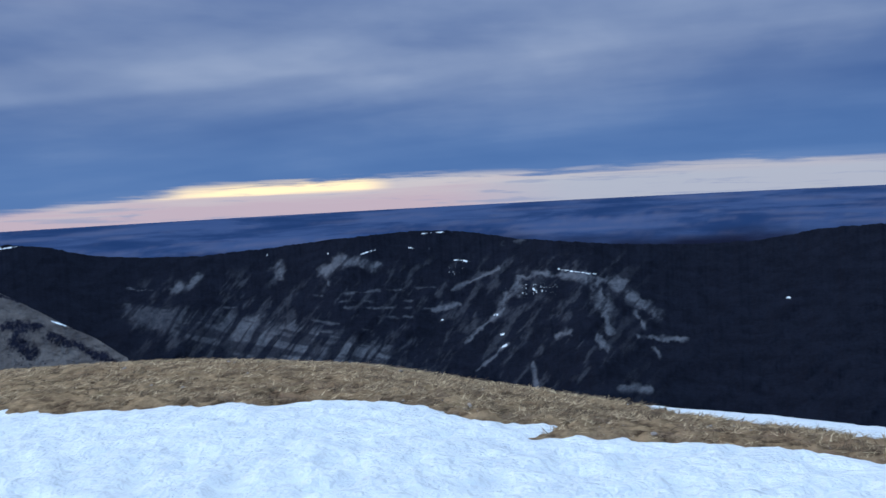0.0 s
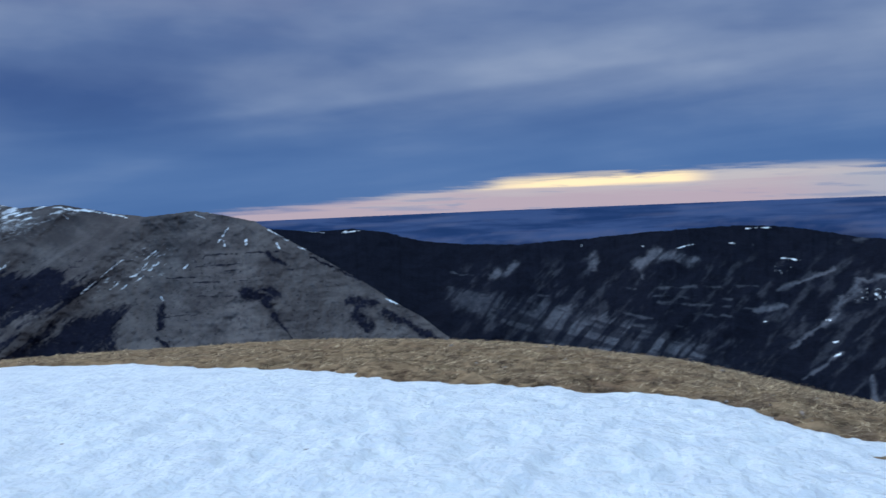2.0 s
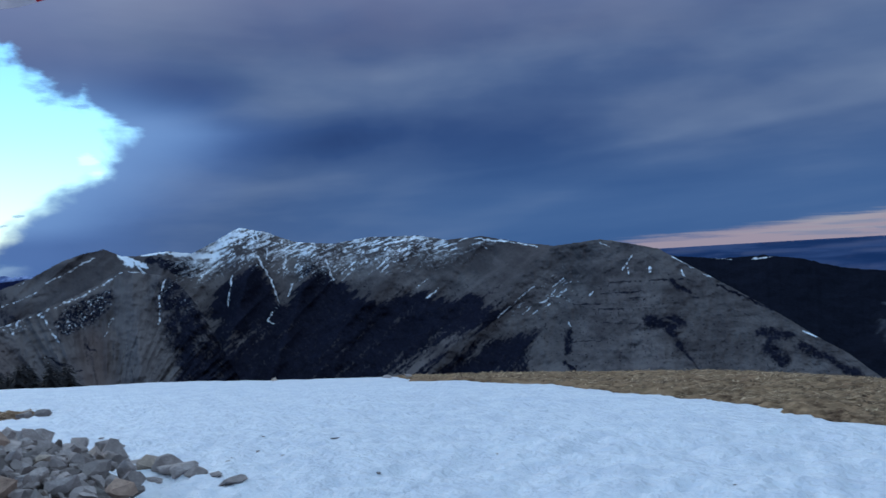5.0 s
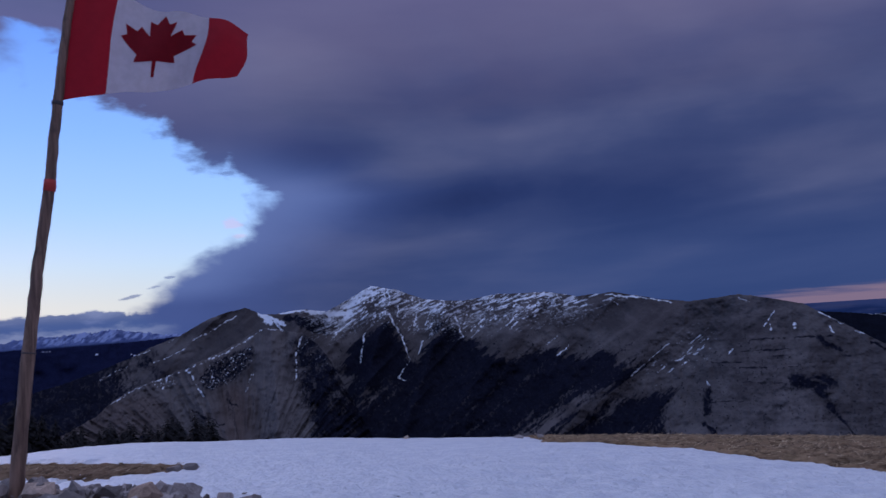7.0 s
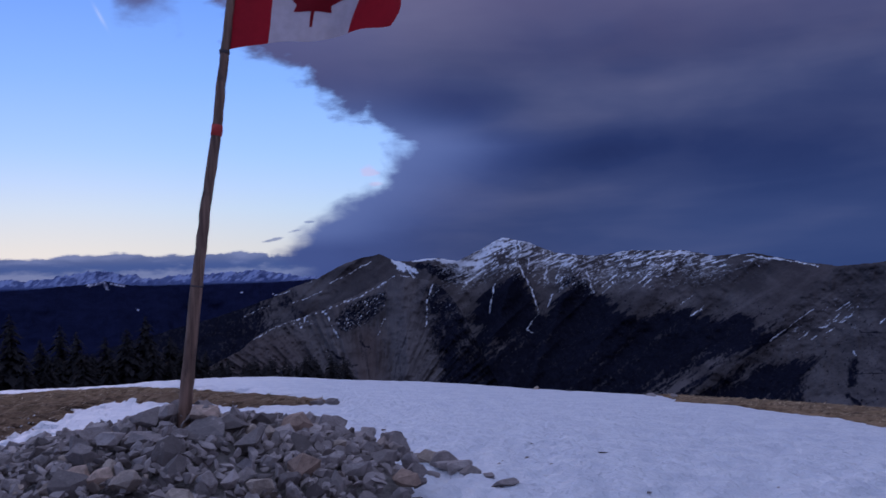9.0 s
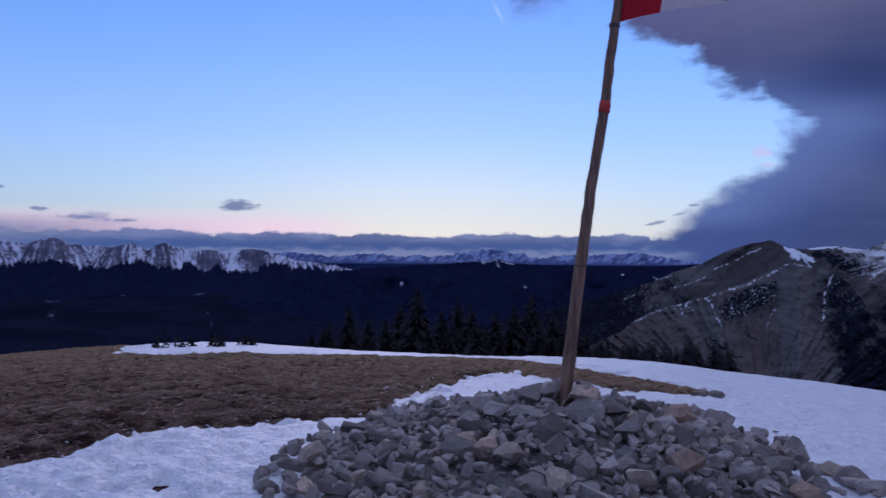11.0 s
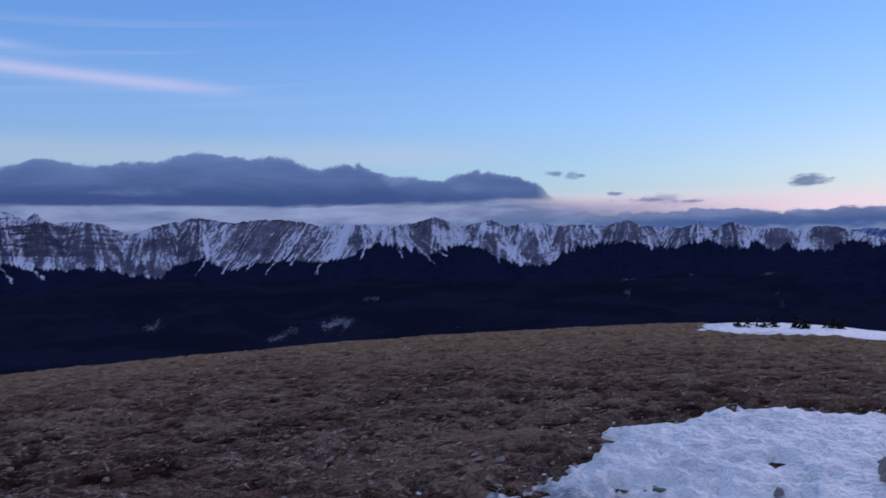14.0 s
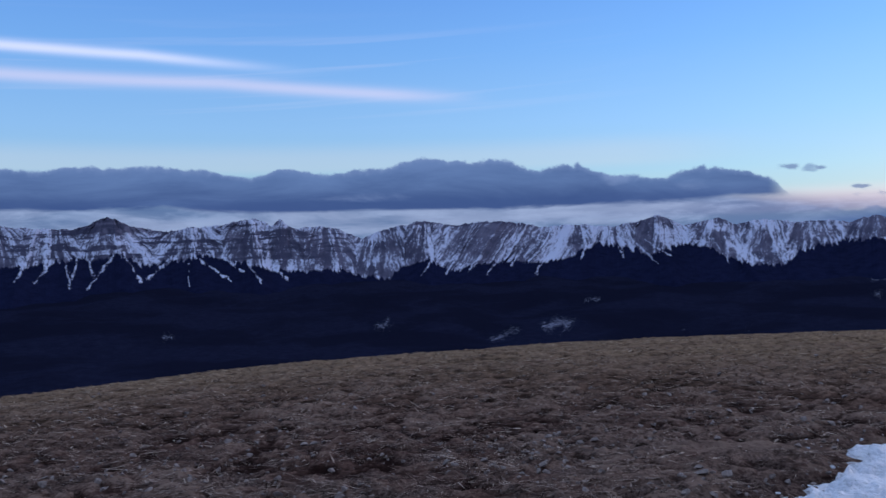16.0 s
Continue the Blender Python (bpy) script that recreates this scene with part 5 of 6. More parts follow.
tagged(west, "snow-streaked rock mountain range above a dark treeline", "mountain range", kind="structure")

# wooded ridge and pale range far behind the cairn, both coloured with haze
WOOD_CREST = line([(66, -0.6), (74.2, -0.2), (76.4, -0.34), (79.5, -0.46), (83.3, -0.46), (87.2, -0.38), (88.3, -0.15), (88.9, -0.02), (89.8, -0.2), (93.4, -0.46), (97.2, -0.68), (100.2, -0.98), (104, -1.8), (110, -4.0), (116, -6.6)])
DOME_SNOW = [(89.9, -0.30, 89.1, -0.12, 0.09), (88.9, -0.12, 88.7, -0.6, 0.09), (88.5, -0.2, 87.6, -0.42, 0.08), (78.4, -1.2, 77.9, -1.4, 0.05), (75.8, -0.6, 75.1, -0.8, 0.05), (81.6, -2.7, 81.4, -2.75, 0.06), (80.4, -1.0, 80.3, -1.1, 0.05), (95.4, -1.80, 95.5, -1.92, 0.12), (87.0, -1.9, 86.8, -2.0, 0.05), (83.6, -0.62, 83.0, -0.7, 0.05)]
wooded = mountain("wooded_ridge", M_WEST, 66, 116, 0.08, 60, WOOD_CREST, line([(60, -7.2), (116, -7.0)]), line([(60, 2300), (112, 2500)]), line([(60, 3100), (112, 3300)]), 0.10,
                  lambda A, E, V: (ridged(A * 0.3, E * 0.3, 4, 65) - 0.5) * -160,
                  lambda A, E, V: dict(snow=strokes(A, E, DOME_SNOW, 0.14, 66, 5.0) * (0.5 + 0.5 * smooth(fbm(A * 8, E * 8, 3, 67), 0.35, 0.6)), forest=1 - strokes(A, E, DOME_SNOW[:3], 0.2, 67), bed=fbm(A, E, 3, 68)), 5, 1.0, -6)
tagged(wooded, "dark wooded ridge with a small snowy knob", "ridge", kind="structure")
FAR_CREST = line([(66, 0.0), (76, -0.1), (78.7, 0.4), (81, 0.36), (83.7, 0.22), (86.4, 0.1), (89.2, 0.72), (91.9, 0.2), (95, 0.08), (97.2, 0.3), (100.2, 0.0), (102.7, 0.38), (106, 0.1), (110, 0.0)])
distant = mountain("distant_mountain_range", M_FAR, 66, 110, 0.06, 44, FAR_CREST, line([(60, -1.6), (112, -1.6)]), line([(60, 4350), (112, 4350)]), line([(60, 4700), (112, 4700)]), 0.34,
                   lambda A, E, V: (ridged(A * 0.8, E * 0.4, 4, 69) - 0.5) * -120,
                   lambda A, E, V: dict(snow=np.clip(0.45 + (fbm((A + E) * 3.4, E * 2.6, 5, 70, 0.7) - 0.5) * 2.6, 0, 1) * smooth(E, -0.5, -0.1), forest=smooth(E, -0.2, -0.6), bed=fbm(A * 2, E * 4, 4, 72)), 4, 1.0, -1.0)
tagged(distant, "distant snowy mountain range under cloud, haze painted in pale blue", "mountain range", kind="structure")


# ---------------------------------------------------------------- small makers
def part(name, bm, mat, parent, label=""):
    me = bpy.data.meshes.new(name)
    bm.to_mesh(me), bm.free()
    me.materials.append(mat)
    ob = new(name, me)
    ob.parent = parent
    if label:
        ob["label"] = label
    return ob


def smooth_faces(bm):
    for f in bm.faces:
        f.smooth = True
    return bm


def gz_at(x, y):
    return float(ground_z(x, y) + turf(np.float64(x), np.float64(y))[0])


def tube(points, radii_, sides=12, seed=0):
    """A tapered, slightly uneven round bar through points."""
    rnd = random.Random(seed)
    bm = bmesh.new()
    pts = [Vector(p) for p in points]
    rings = []
    for i, p in enumerate(pts):
        d = (pts[min(i + 1, len(pts) - 1)] - pts[max(i - 1, 0)]).normalized()
        u = d.orthogonal().normalized()
        w = d.cross(u)
        rings.append([bm.verts.new(p + (u * math.cos(a) + w * math.sin(a)) * radii_[i] * rnd.uniform(0.93, 1.07)) for a in (2 * math.pi * k / sides for k in range(sides))])
    for a, b in zip(rings, rings[1:]):
        for k in range(sides):
            bm.faces.new((a[k], a[(k + 1) % sides], b[(k + 1) % sides], b[k]))
    bm.faces.new(rings[0][::-1]), bm.faces.new(rings[-1])
    return smooth_faces(bm)


def rock_mesh(seed, flat=0.55, cuts=12, worn=0.03):
    """A broken limestone block about one metre long: the hull of uneven corners, with pieces split off."""
    rnd = random.Random(seed)
    bm = bmesh.new()
    wide = rnd.uniform(0.55, 0.90)
    for _ in range(10 + cuts // 2):
        p = Vector((rnd.gauss(0, 1), rnd.gauss(0, 1), rnd.gauss(0, 1))).normalized()
        p = p / max(abs(p.x), abs(p.y), abs(p.z)) ** rnd.uniform(0.35, 0.85) * rnd.uniform(0.80, 1.0)
        bm.verts.new((p.x * 0.5, p.y * 0.5 * wide, p.z * 0.5 * flat))
    hull = bmesh.ops.convex_hull(bm, input=bm.verts[:])
    loose = [g for g in hull["geom_interior"] + hull["geom_unused"] if isinstance(g, bmesh.types.BMVert)]
    bmesh.ops.delete(bm, geom=list(set(loose)), context="VERTS")
    for _ in range(cuts // 3):
        n = Vector((rnd.uniform(-1, 1), rnd.uniform(-1, 1) / wide, rnd.uniform(-1, 1) / flat)).normalized()
        far = max(v.co.dot(n) for v in bm.verts)
        cutting = bmesh.ops.bisect_plane(bm, geom=bm.verts[:] + bm.edges[:] + bm.faces[:], plane_co=n * far * rnd.uniform(0.62, 0.85), plane_no=n, clear_outer=True)
        rim = [e for e in cutting["geom_cut"] if isinstance(e, bmesh.types.BMEdge)]
        if rim:
            bmesh.ops.contextual_create(bm, geom=rim)
    bmesh.ops.dissolve_limit(bm, angle_limit=radians(12), verts=bm.verts[:], edges=bm.edges[:])
    if worn:
        bmesh.ops.bevel(bm, geom=bm.edges[:], offset=worn, segments=1, profile=0.5, affect="EDGES", clamp_overlap=True)
    bmesh.ops.recalc_face_normals(bm, faces=bm.faces[:])
    me = bpy.data.meshes.new("rock")
    bm.to_mesh(me), bm.free()
    me.materials.append(M_STONE)
    return me


ROCKS = [rock_mesh(100 + i, random.Random(i).uniform(0.42, 0.82), 13, 0.02) for i in range(20)]
BITS = [rock_mesh(400 + i, random.Random(i).uniform(0.30, 0.66), 6, 0) for i in range(10)]


def mesh_arrays(me):
    co = np.empty(len(me.vertices) * 3, np.float32)
    me.vertices.foreach_get("co", co)
    me.calc_loop_triangles()
    tri = np.empty(len(me.loop_triangles) * 3, np.int32)
    me.loop_triangles.foreach_get("vertices", tri)
    return co.reshape(-1, 3), tri.reshape(-1, 3)


def scatter(name, shapes, poses, mat):
    """Many small pieces joined into one mesh."""
    cos, tris, base = [], [], 0
    for i, m in enumerate(poses):
        co, tri = shapes[i % len(shapes)]
        a = np.array(m)
        cos.append(co @ a[:3, :3].T + a[:3, 3])
        tris.append(tri + base)
        base += len(co)
    return sheet(name, np.concatenate(cos), np.concatenate(tris), mat, flat=True)


# ---------------------------------------------------------------- cairn
PX, PY = -7.16, 0.735
rnd = random.Random(7)


def pile(x, y):
    """Height of the stone heap."""
    d = math.hypot(x - PX, y - PY)
    side = 1.0 if y < PY else 1.05
    h = 0.47 - 0.225 * d * side - 0.018 * max(0, d - 1.2) ** 2
    return max(h, gz_at(x, y) + 0.02 - 0.15 * max(0.0, d - 2.55)), d


cairn = new("cairn")
cairn.location = (PX, PY, gz_at(PX, PY))
tagged(cairn, "low heap of broken grey limestone blocks on snow", "cairn")
BASE = Matrix.Translation(cairn.location).inverted()
bm = bmesh.new()
rings = []
for i in range(13):
    rr = 2.25 * i / 12
    tuck = [(1.0 if math.sin(2 * math.pi * k / 40) < 0 else 0.80) for k in range(40)]
    rings.append([bm.verts.new(BASE @ Vector((PX + rr * math.cos(a), PY + rr * math.sin(a) * w, pile(PX + rr * math.cos(a), PY + rr * math.sin(a) * w)[0] - 0.06 - (0.12 if i == 12 else 0))))
                  for a, w in zip((2 * math.pi * k / 40 for k in range(40)), tuck)])
for a, b in zip(rings, rings[1:]):
    for k in range(40):
        bm.faces.new((a[k], b[k], b[(k + 1) % 40], a[(k + 1) % 40]))
part("gravel_core", smooth_faces(bm), M_DIRT, cairn, "fine dark gravel between the stones")

placed = []


def free_spot(x, y, s, gap):
    return all((x - a) ** 2 + (y - b) ** 2 > (gap * (s + c)) ** 2 for a, b, c in placed)


def stone_pose(x, y, s, sink=0.30, tilt=36):
    z, d = pile(x, y)
    lean = Matrix.Rotation(radians(rnd.gauss(0, tilt)), 4, "X") @ Matrix.Rotation(radians(rnd.gauss(0, tilt)), 4, "Y")
    return Matrix.Translation((x, y, z + s * sink * 0.5)) @ Matrix.Rotation(rnd.uniform(0, 6.28), 4, "Z") @ lean @ Matrix.Scale(s, 4)


def add_stone(m, me=None):
    ob = new("rock", me or rnd.choice(ROCKS))
    ob.parent = cairn
    ob.matrix_basis = BASE @ m
    return ob


# blocks round the foot of the pole: along the heap, towards the viewer, size, tilt, turn
for dy, dx, s, h, tx, tz in ((0.13, 0.10, 0.27, 0.10, 8, 20), (-0.30, 0.02, 0.26, 0.13, 38, 70), (-0.13, 0.05, 0.22, 0.12, 62, 15), (0.16, -0.14, 0.24, 0.15, -15, 40), (0.42, 0.02, 0.26, 0.12, 20, 10),
                             (0.62, 0.06, 0.28, 0.10, -14, 60), (0.10, 0.42, 0.46, 0.02, 14, 30), (0.34, 0.28, 0.30, 0.05, 30, 100), (0.72, 0.30, 0.30, 0.03, 8, 0), (-0.32, 0.34, 0.36, 0.02, 10, 95),
                             (-0.55, 0.22, 0.28, 0.06, 12, 5), (-0.05, -0.22, 0.26, 0.10, 0, 10), (1.0, 0.1, 0.32, 0.04, 10, 15), (-0.75, 0.05, 0.26, 0.06, 25, 50)):
    x, y = PX + dx, PY + dy
    placed.append((x, y, s))
    add_stone(Matrix.Translation((x, y, pile(x, y)[0] + h * 0.8)) @ Matrix.Rotation(radians(tz), 4, "Z") @ Matrix.Rotation(radians(tx), 4, "X") @ Matrix.Scale(s, 4))

# a few tan and brown blocks stand out of the grey
for x, y, s, h, tx, tz, mat in ((-6.98, 0.86, 0.27, 0.12, 12, 80, M_TAN), (-6.25, 0.09, 0.20, 0.06, 30, 40, M_TAN), (-7.05, 1.62, 0.34, 0.10, 18, 85, M_RUST), (-6.06, 1.42, 0.30, 0.06, 14, 60, M_RUST), (-6.09, -1.13, 0.24, 0.05, 10, 20, M_TAN), (-6.45, -0.05, 0.20, 0.05, 20, 0, M_TAN), (-5.98, 2.16, 0.26, 0.04, 10, 30, M_RUST)):
    placed.append((x, y, s))
    ob = add_stone(Matrix.Translation((x, y, pile(x, y)[0] + h * 0.8)) @ Matrix.Rotation(radians(tz), 4, "Z") @ Matrix.Rotation(radians(tx), 4, "X") @ Matrix.Scale(s, 4), ROCKS[int(abs(x * 100)) % 20].copy())
    ob.data.materials.clear()
    ob.data.materials.append(mat)
    ob["label"] = "tan weathered block" if mat is M_TAN else "brown weathered block"
# blocks along the northern foot of the heap
for x, y, s, tx in ((-7.68, 2.42, 0.34, 20), (-7.64, 2.68, 0.30, -15), (-7.08, 2.50, 0.38, 6), (-7.30, 2.28, 0.32, 30), (-6.90, 2.28, 0.30, 12), (-6.66, 2.12, 0.30, 35), (-6.43, 2.16, 0.30, -20), (-6.34, 1.96, 0.28, 10), (-6.08, 1.84, 0.28, 25), (-6.75, 1.92, 0.28, -30)):
    placed.append((x, y, s))
    add_stone(Matrix.Translation((x, y, max(pile(x, y)[0], gz_at(x, y) + 0.06) + 0.03)) @ Matrix.Rotation(y * 40.0, 4, "Z") @ Matrix.Rotation(radians(tx), 4, "X") @ Matrix.Scale(s, 4))
for lo, hi, want, gap in ((0.22, 0.34, 52, 0.31), (0.13, 0.21, 234, 0.26)):
    tries, got = 0, 0
    while got < want and tries < 20000:
        tries += 1
        rr, a = 2.75 * math.sqrt(rnd.random()), rnd.uniform(0, 6.2832)
        x, y = PX + rr * math.cos(a), PY + rr * math.sin(a)
        if x < PX - 0.9 or math.hypot(x - PX, (y - PY) * (1.40 if y > PY else 1.03)) > 2.5:
            continue
        s = rnd.uniform(lo, hi) * (1.0 if rr < 2.2 else 0.85)
        if free_spot(x, y, s, gap):
            placed.append((x, y, s))
            add_stone(stone_pose(x, y, s))
            got += 1
shapes = [mesh_arrays(me) for me in BITS]
small = []
for _ in range(4200):
    rr, a = 2.8 * math.sqrt(rnd.random()), rnd.uniform(0, 6.2832)
    x, y = PX + rr * math.cos(a), PY + rr * math.sin(a)
    if math.hypot(x - PX, (y - PY) * (1.40 if y > PY else 1.10)) > 2.15:
        continue
    s = 0.06 + 0.10 * rnd.random() ** 1.5 if x > PX - 0.9 else rnd.uniform(0.12, 0.28)
    small.append(BASE @ stone_pose(x, y, s, 0.40, 42))
rubble = scatter("rubble", shapes, small, M_STONE)
rubble.parent = cairn
tagged(rubble, "small broken stones filling the heap", kind="stuff")

# loose stones trailing from the heap and lying on the snow and turf
LOOSE = [(-7.35, 2.90, 0.36), (-7.14, 2.97, 0.30), (-7.00, 2.93, 0.30), (-6.84, 3.00, 0.30), (-6.68, 3.03, 0.24), (-6.52, 3.12, 0.13), (-6.14, 3.08, 0.24), (-6.76, 2.71, 0.15), (-7.62, 2.86, 0.20), (-6.93, 3.06, 0.22),
         (-9.72, 3.29, 0.07), (-9.5, 3.34, 0.05), (-8.04, 3.79, 0.07), (-6.98, 3.45, 0.05), (-7.1, 3.55, 0.04), (-7.22, 3.87, 0.06), (-6.78, 3.88, 0.06), (-5.55, 4.03, 0.05), (-7.4, 4.45, 0.04), (-19.5, 10.9, 0.3), (-15.4, 11.5, 0.26), (-14.7, 11.6, 0.2), (-15.1, 11.9, 0.18), (-5.25, -2.66, 0.10), (-5.62, -2.0, 0.13),
         (-13.2, 3.62, 0.26), (-13.35, 3.42, 0.34), (-3.5, -4.4, 0.10), (-4.9, -4.1, 0.09), (-7.9, 4.3, 0.05), (-5.4, 5.2, 0.04), (-3.2, 5.3, 0.04)]
for x, y, s in LOOSE:
    ob = new("stone", rnd.choice(ROCKS if s > 0.1 else BITS))
    on_snow = 0.07 if inside(np.array([x]), np.array([y]), SNOW_WEST + SNOW_NEAR)[0] > 0 else 0.0
    ob.matrix_basis = Matrix.Translation((x, y, gz_at(x, y) + on_snow + s * 0.08)) @ Matrix.Rotation(rnd.uniform(0, 6.28), 4, "Z") @ Matrix.Rotation(radians(rnd.gauss(0, 8)), 4, "X") @ Matrix.Diagonal((s, s, s * (0.95 if s > 0.25 else 0.6), 1))
    tagged(ob, "loose grey stone lying on old snow" if on_snow else "loose grey stone lying on dry turf", "stone", "loose stones")

bm = tube([(-7.30, 4.55, 0.02), (-7.12, 4.70, 0.03), (-6.98, 4.84, 0.02)], [0.007, 0.010, 0.006], 6, 4)
for v in bm.verts:
    v.co.z += gz_at(v.co.x, v.co.y) + 0.05
twig = part("twig", bm, M_BARK, None)
tagged(twig, "thin dark twig lying on the snow", "twig")

# ---------------------------------------------------------------- flag on its pole
flagpole = new("flag_pole")
flagpole.location = (-7.16, 0.735, 0.40)
tagged(flagpole, "crooked peeled log pole flying a red and white maple leaf flag", "flag pole")
FP = Matrix.Translation(flagpole.location).inverted()
AXIS = [(-7.165, 0.715, 0.30), (-7.16, 0.742, 0.54), (-7.155, 0.79, 1.02), (-7.15, 0.85, 1.55), (-7.142, 0.938, 2.22), (-7.13, 1.03, 2.79), (-7.12, 1.105, 3.45), (-7.11, 1.18, 4.0), (-7.10, 1.25, 4.44), (-7.098, 1.268, 4.58)]
THICK = [0.054, 0.053, 0.050, 0.047, 0.043, 0.040, 0.037, 0.034, 0.031, 0.030]
axis_z = [p[2] for p in AXIS]


def on_axis(z):
    return Vector((np.interp(z, axis_z, [p[0] for p in AXIS]), np.interp(z, axis_z, [p[1] for p in AXIS]), z))


zs = np.linspace(0.30, 4.58, 46)
wig = random.Random(5)
pts = [FP @ (on_axis(z) + Vector((wig.gauss(0, 0.0015), wig.gauss(0, 0.002), 0))) for z in zs]
part("pole", tube(pts, [float(np.interp(z, axis_z, THICK)) * wig.uniform(0.97, 1.03) for z in zs], 14, 6), M_POLE, flagpole)
for z, r, h, mat, name, text in ((2.79, 0.045, 0.09, M_TAPE, "tape_band", "faded red tape wrapped round the pole"), (3.44, 0.042, 0.03, M_CORD, "cord", "grey cord tying the flag"), (4.43, 0.036, 0.03, M_CORD, "cord", "grey cord tying the flag"),
                                 (1.52, 0.051, 0.012, M_CORD, "cord", "thin cord round the pole")):
    part(name, tube([FP @ on_axis(z - h / 2), FP @ on_axis(z), FP @ on_axis(z + h / 2)], [r, r * 1.03, r], 14, 2), mat, flagpole, text)

TOP_DROP = line([(0, 0.0), (0.25, 0.05), (0.5, 0.18), (0.75, 0.24), (1.0, 0.34)])
LOW_RISE = line([(0, 0.0), (0.25, 0.05), (0.5, 0.10), (0.75, 0.16), (1.0, 0.22)])


def cloth(u, v):
    """A point of the flag: u from pole to fly, v from hem to top."""
    z0, z1 = 3.46 + float(LOW_RISE(u)), 4.42 - float(TOP_DROP(u))
    root = on_axis(3.46 + 0.96 * v)
    along = Vector((0.235, 0.972, 0)) * 1.38
    ripple = (0.075 * math.sin(u * 8.2 + v * 1.4) + 0.030 * math.sin(u * 19 - v * 3.0)) * min(1, u * 3.5)
    push = 0.05 * math.sin(v * 3.1) * u
    p = root + along * (u + 0.02 * math.sin(v * 5 + u * 6) * u) + Vector((0.972, -0.235, 0)) * (ripple + push)
    p.z = z0 + (z1 - z0) * v + 0.012 * math.sin(u * 23 + 1) * u
    return FP @ p


def strip(u0, u1, n, side=0.0):
    bm = bmesh.new()
    rows = 26
    grid = [[bm.verts.new(cloth(u0 + (u1 - u0) * i / n, j / rows) + Vector((side, 0, 0))) for j in range(rows + 1)] for i in range(n + 1)]
    for i in range(n):
        for j in range(rows):
            bm.faces.new((grid[i][j], grid[i + 1][j], grid[i + 1][j + 1], grid[i][j + 1]))
    return smooth_faces(bm)


flag = new("flag")
flag.parent = flagpole
tagged(flag, "red and white nylon flag blown out by wind")
part("hoist_band", strip(0.0, 0.25, 16), M_RED, flag, "dark red nylon band")
part("white_field", strip(0.25, 0.75, 30), M_WHITE, flag, "thin white nylon panel")
part("fly_band", strip(0.75, 1.0, 16), M_RED, flag, "red nylon band with folded corner")
LEAF = [(0, 1.0), (0.14, 0.73), (0.30, 0.80), (0.23, 0.38), (0.46, 0.60), (0.53, 0.46), (0.80, 0.52), (0.73, 0.30), (0.86, 0.20), (0.44, -0.16), (0.50, -0.36), (0.05, -0.30), (0.035, -0.74)]
LEAF = LEAF + [(-x, y) for x, y in LEAF[:0:-1]]
for side in (0.006, -0.006):
    bm = bmesh.new()
    f = bm.faces.new([bm.verts.new((x, y, 0)) for x, y in LEAF])
    bmesh.ops.triangulate(bm, faces=[f])
    bmesh.ops.subdivide_edges(bm, edges=bm.edges[:], cuts=3, use_grid_fill=True)
    for vert in bm.verts:
        vert.co = cloth(0.5 + vert.co.x * 0.235, 0.50 + vert.co.y * 0.44) + Vector((side, 0, 0))
    part("maple_leaf", smooth_faces(bm), M_RED, flag, "red maple leaf")


# ---------------------------------------------------------------- spruce trees below the edge
def spruce(seed, whorls=60):
    """A narrow spruce one metre high: trunk and a crown of drooping sprays."""
    r = random.Random(seed)
    tree = new("spruce_tree")
    part("trunk", tube([(0, 0, -0.05), (0.004, 0, 0.5), (0, 0, 0.98)], [0.022, 0.013, 0.002], 7, seed), M_BARK, tree)
    bm = bmesh.new()
    for i in range(whorls):
        h = 0.08 + 0.92 * (i / whorls) ** 0.95
        reach = (0.40 * (1 - h) ** 0.8 + 0.014) * r.uniform(0.75, 1.15)
        for k in range(7):
            if r.random() < 0.16:
                continue
            a = r.uniform(0, 6.28)
            ln = reach * r.uniform(0.6, 1.2)
            d, s = Vector((math.cos(a), math.sin(a), 0)), Vector((-math.sin(a), math.cos(a), 0))
            prev = Vector((0, 0, h))
            for q in range(3):
                t = (q + 1) / 3
                tip = Vector((0, 0, h)) + d * ln * t + Vector((0, 0, -ln * 0.45 * t * t + r.uniform(-0.004, 0.006)))
                w = ln * (0.30 - 0.07 * q)
                back = prev + (tip - prev) * 0.1
                for sg in (1, -1):
                    bm.faces.new([bm.verts.new(p) for p in (prev, back + s * sg * w + Vector((0, 0, -0.35 * w)), tip)])
                prev = prev + (tip - prev) * 0.8
    part("crown", bm, M_NEEDLE, tree)
    return tagged(tree, "dark narrow spruce standing below the summit edge", "tree", "spruces below the edge")


TREES = [spruce(31), spruce(32), spruce(33)]
spots = []
tr = random.Random(12)
for b, top, r in ((98.9, -3.1, 62), (94.3, -1.7, 64), (86.5, -2.2, 63), (87.6, -2.9, 60), (92.6, -3.3, 66), (90.6, -3.0, 70), (96.4, -3.9, 60), (97.6, -3.8, 66), (88.9, -3.4, 68), (85.0, -3.6, 66), (91.5, -2.5, 74), (95.4, -2.9, 70), (84.0, -4.3, 72), (100.2, -4.3, 64),
                  (101.4, -4.9, 66), (82.8, -4.6, 78), (93.5, -4.4, 58), (89.7, -4.4, 60), (86.0, -4.2, 58)):
    spots.append((b, top, r))
for k in range(30):
    spots.append((tr.uniform(83.0, 101.0), tr.uniform(-5.6, -4.0), tr.uniform(56, 74)))
for k in range(34):
    spots.append((tr.uniform(73.4, 82.2), tr.uniform(-5.9, -5.15), tr.uniform(88, 112)))
first = list(TREES)
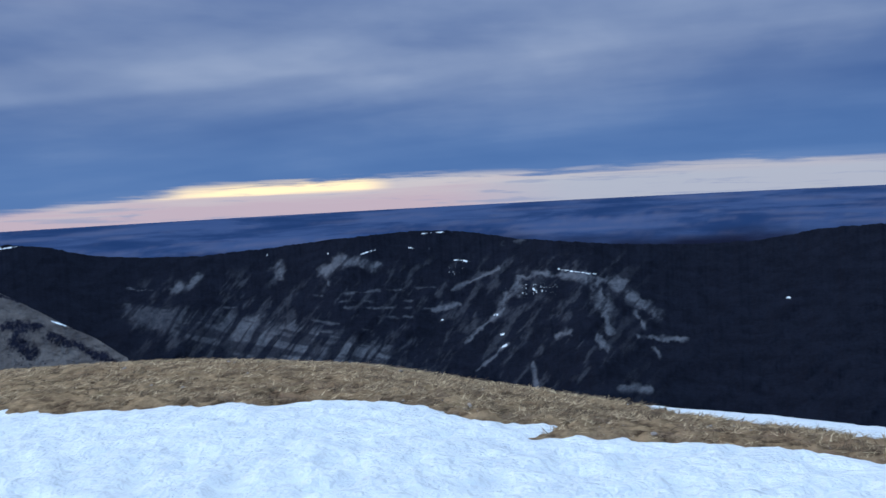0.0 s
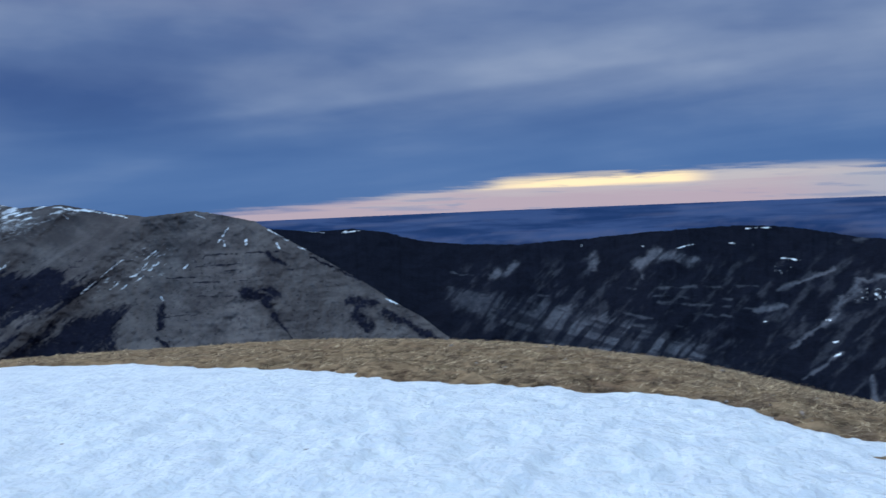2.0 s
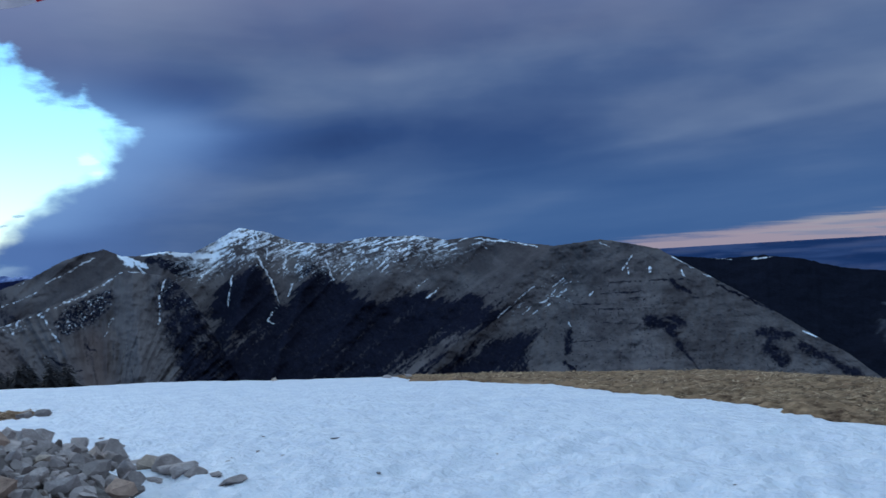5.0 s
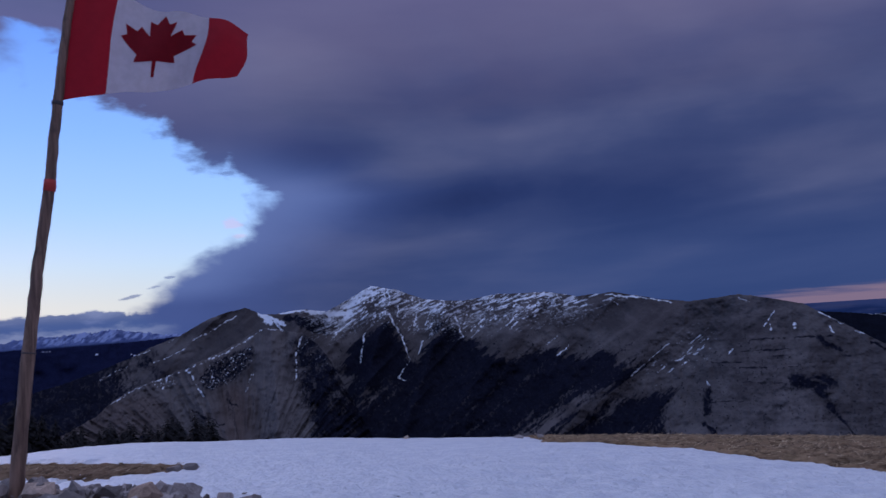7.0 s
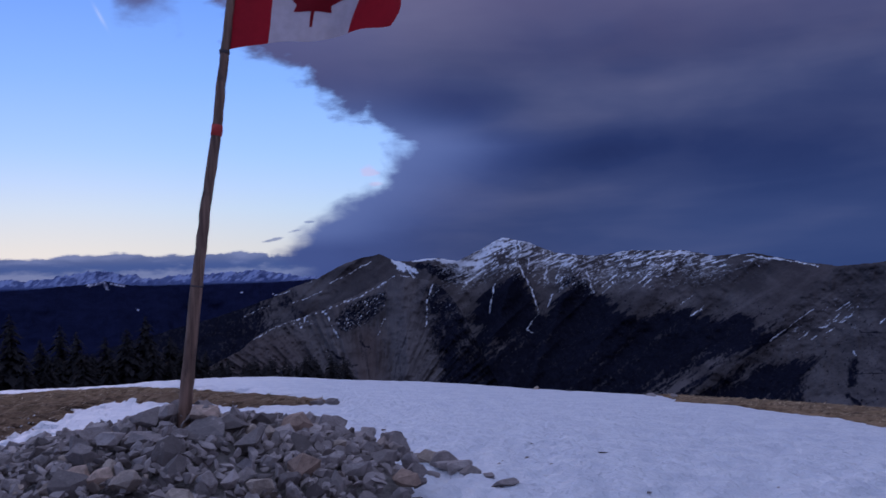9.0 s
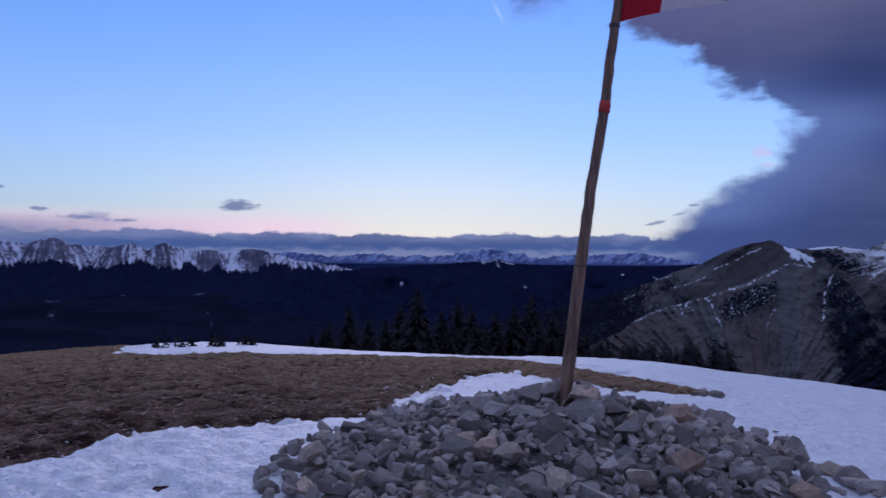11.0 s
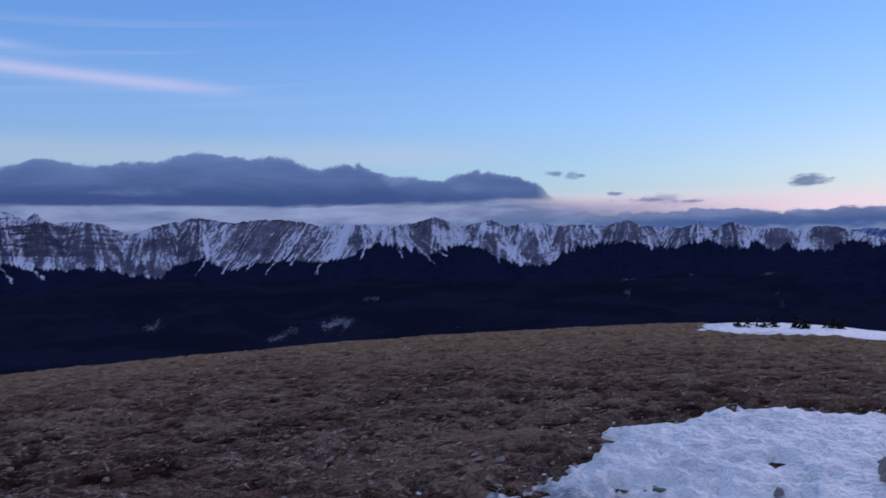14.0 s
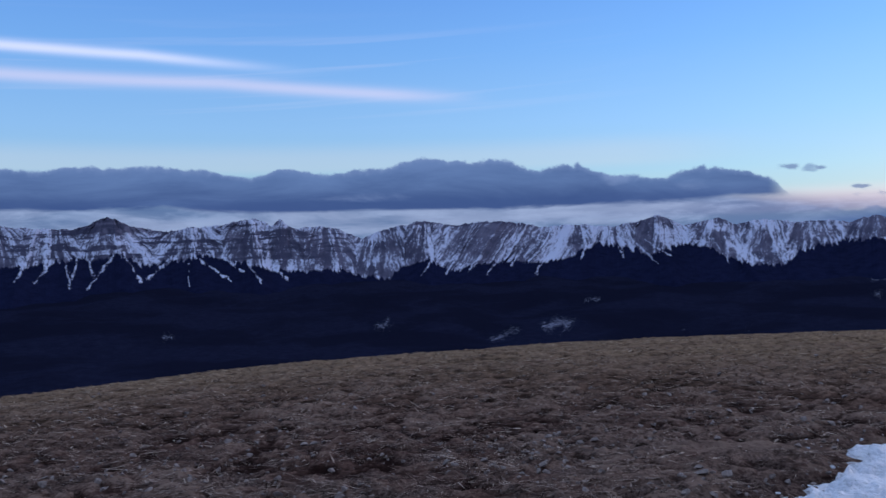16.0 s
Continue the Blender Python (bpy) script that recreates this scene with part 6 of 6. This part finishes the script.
for i, (b, top, r) in enumerate(spots):
    a = radians(b)
    x, y = -r * math.sin(a), r * math.cos(a)
    z = gz_at(x, y)
    tall = EYE + r * math.tan(radians(top)) - z
    m = Matrix.Translation((x, y, z - 0.1)) @ Matrix.Rotation(tr.uniform(0, 6.28), 4, "Z") @ Matrix.Scale(max(tall, 1.5), 4)
    if i < 3:
        first[i].matrix_basis = m
    else:
        ob = copy_thing(TREES[i % 3], Matrix.Identity(4))
        ob.matrix_basis = m


def krummholz(x, y, wide, tall, seed):
    """A low mat of spruce with a few short spires."""
    r = random.Random(seed)
    bush = new("dwarf_spruce")
    z = gz_at(x, y)
    spires = [(r.uniform(-wide, wide), r.uniform(-wide, wide), tall * r.uniform(0.35, 1.0)) for _ in range(7)]
    bm = bmesh.new()
    for _ in range(520):
        cx, cy, top = r.choice(spires)
        up = r.random() ** 1.5
        a, d = r.uniform(0, 6.28), (0.03 + 0.30 * wide * (1 - up)) * r.uniform(0.3, 1.0)
        c = Vector((cx + d * math.cos(a), cy + d * math.sin(a), top * up))
        s = r.uniform(0.03, 0.09)
        bm.faces.new([bm.verts.new(c + Vector((r.uniform(-s, s), r.uniform(-s, s), r.uniform(-s * 0.4, s)))) for _ in range(3)])
    part("crown", bm, M_NEEDLE, bush)
    part("trunk", tube([(0, 0, -0.1), (0, 0, tall * 0.6)], [0.03, 0.012], 6, seed), M_BARK, bush)
    bush.location = (x, y, z)
    tagged(bush, "low wind-shaped dark spruce on the snow", "shrub", "dwarf spruces")


for k, (b, r, wide, tall) in enumerate(((109.9, 24.0, 0.42, 0.55), (107.4, 24.0, 0.25, 0.52), (105.7, 25.0, 0.30, 0.45))):
    krummholz(-r * math.sin(radians(b)), r * math.cos(radians(b)), wide, tall, k + 1)

# ---------------------------------------------------------------- dry grass and stone chips
rs = np.random.RandomState(5)


def grass(n):
    b = np.radians(rs.uniform(-34, 177, n))
    r = 3.2 * (34 / 3.2) ** rs.uniform(0, 1, n) ** 0.9
    x, y = -r * np.sin(b), r * np.cos(b)
    clumps = fbm(x * 1.9, y * 1.9, 4, 71, 0.6) * 0.6 + turf(x, y)[1] * 0.35
    ok = (inside(x, y, SNOW_WEST + SNOW_NEAR) < 0.1) & (inside(x, y, SNOW_EAST) < 0.1) & (np.hypot(x - PX, y - PY) > 2.6) & (clumps + rs.uniform(-0.06, 0.06, n) > 0.475 + 0.055 * smooth(r, 12, 5))
    x, y, r, b = x[ok], y[ok], r[ok], b[ok]
    n = len(x)
    z = ground_z(x, y) + turf(x, y)[0]
    a = rs.uniform(0, 6.28, n)
    wide = 0.0042 * np.clip(r / 6, 0.8, 3.0) * rs.uniform(0.7, 1.5, n)
    tall = rs.uniform(0.004, 0.034, n)
    lean = rs.uniform(0.08, 0.22, n)
    ax = rs.normal(0.9, 1.0, n)
    root = np.stack([x, y, z - 0.01], -1)
    side = np.stack([-np.sin(ax), np.cos(ax), np.zeros(n)], -1) * wide[:, None]
    tip = root + np.stack([np.cos(ax) * lean, np.sin(ax) * lean, tall], -1)
    co = np.stack([root - side, root + side, tip], 1).reshape(-1, 3)
    deg_ = np.degrees(b)
    br = smooth(deg_, 62, 96) * (1 - 0.6 * smooth(r, 12, 24) * smooth(deg_, 140, 100)) * (1 - 0.70 * smooth(r, 7.5, 18))
    ob = sheet("grass", co, np.arange(3 * n).reshape(-1, 3), M_BLADE, dict(brown=np.repeat(br, 3)), flat=True)
    tagged(ob, "short dry brown alpine grass on the summit", "grass", kind="stuff")


grass(560000)


def chips(n):
    b = np.radians(np.concatenate([rs.uniform(98, 176, n), rs.uniform(-32, 22, n // 24)]))
    r = np.concatenate([3.2 + rs.exponential(2.6, n), rs.uniform(7, 17, n // 24)])
    x, y = -r * np.sin(b), r * np.cos(b)
    ok = (inside(x, y, SNOW_WEST + SNOW_NEAR) < 0) & (inside(x, y, SNOW_EAST) < 0) & (fbm(x * 0.9, y * 0.9, 4, 90, 0.6) + rs.uniform(-0.08, 0.08, len(x)) > 0.47)
    poses = []
    for px, py in zip(x[ok], y[ok]):
        s = 0.016 + 0.075 * random.Random(int(px * 1e5)).random() ** 3.2
        poses.append(Matrix.Translation((px, py, gz_at(px, py) + s * 0.16)) @ Euler((rs.normal(0, 0.3), rs.normal(0, 0.3), rs.uniform(0, 6))).to_matrix().to_4x4() @ Matrix.Scale(s, 4))
    lumps = []
    for k in range(5):
        me = rock_mesh(300 + k, 0.5, 4, 0)
        lumps.append(mesh_arrays(me))
    ob = scatter("stone_chips", lumps, poses, M_CHIP)
    tagged(ob, "small pale stone chips scattered in the turf", "stones", kind="stuff")


M_CHIP = plain("pale_stone_chips", (0.27, 0.222, 0.195), 0.9, 0.45, 9.0)
chips(9000)


def crumbs(n):
    """Small clods of old snow along the melting edge."""
    b = np.radians(rs.uniform(80, 142, n))
    r = rs.uniform(3.4, 15, n)
    x, y = -r * np.sin(b), r * np.cos(b)
    d = inside(x, y, SNOW_WEST + SNOW_NEAR) + (fbm(x * 1.5, y * 1.5, 4, 85, 0.6) - 0.5) * 0.8
    ok = (d > -0.25) & (d < 0.10) & (np.hypot(x - PX, y - PY) > 2.5)
    poses = []
    for px, py in zip(x[ok], y[ok]):
        s = 0.015 + 0.045 * rs.uniform() ** 2
        poses.append(Matrix.Translation((px, py, gz_at(px, py) + s * 0.12)) @ Euler((rs.normal(0, 0.2), rs.normal(0, 0.2), rs.uniform(0, 6))).to_matrix().to_4x4() @ Matrix.Scale(s, 4))
    ob = scatter("snow_crumbs", [mesh_arrays(me) for me in BITS], poses, M_SNOW)
    tagged(ob, "small white clods of old snow at the melting edge", "snow", kind="stuff")


crumbs(3000)
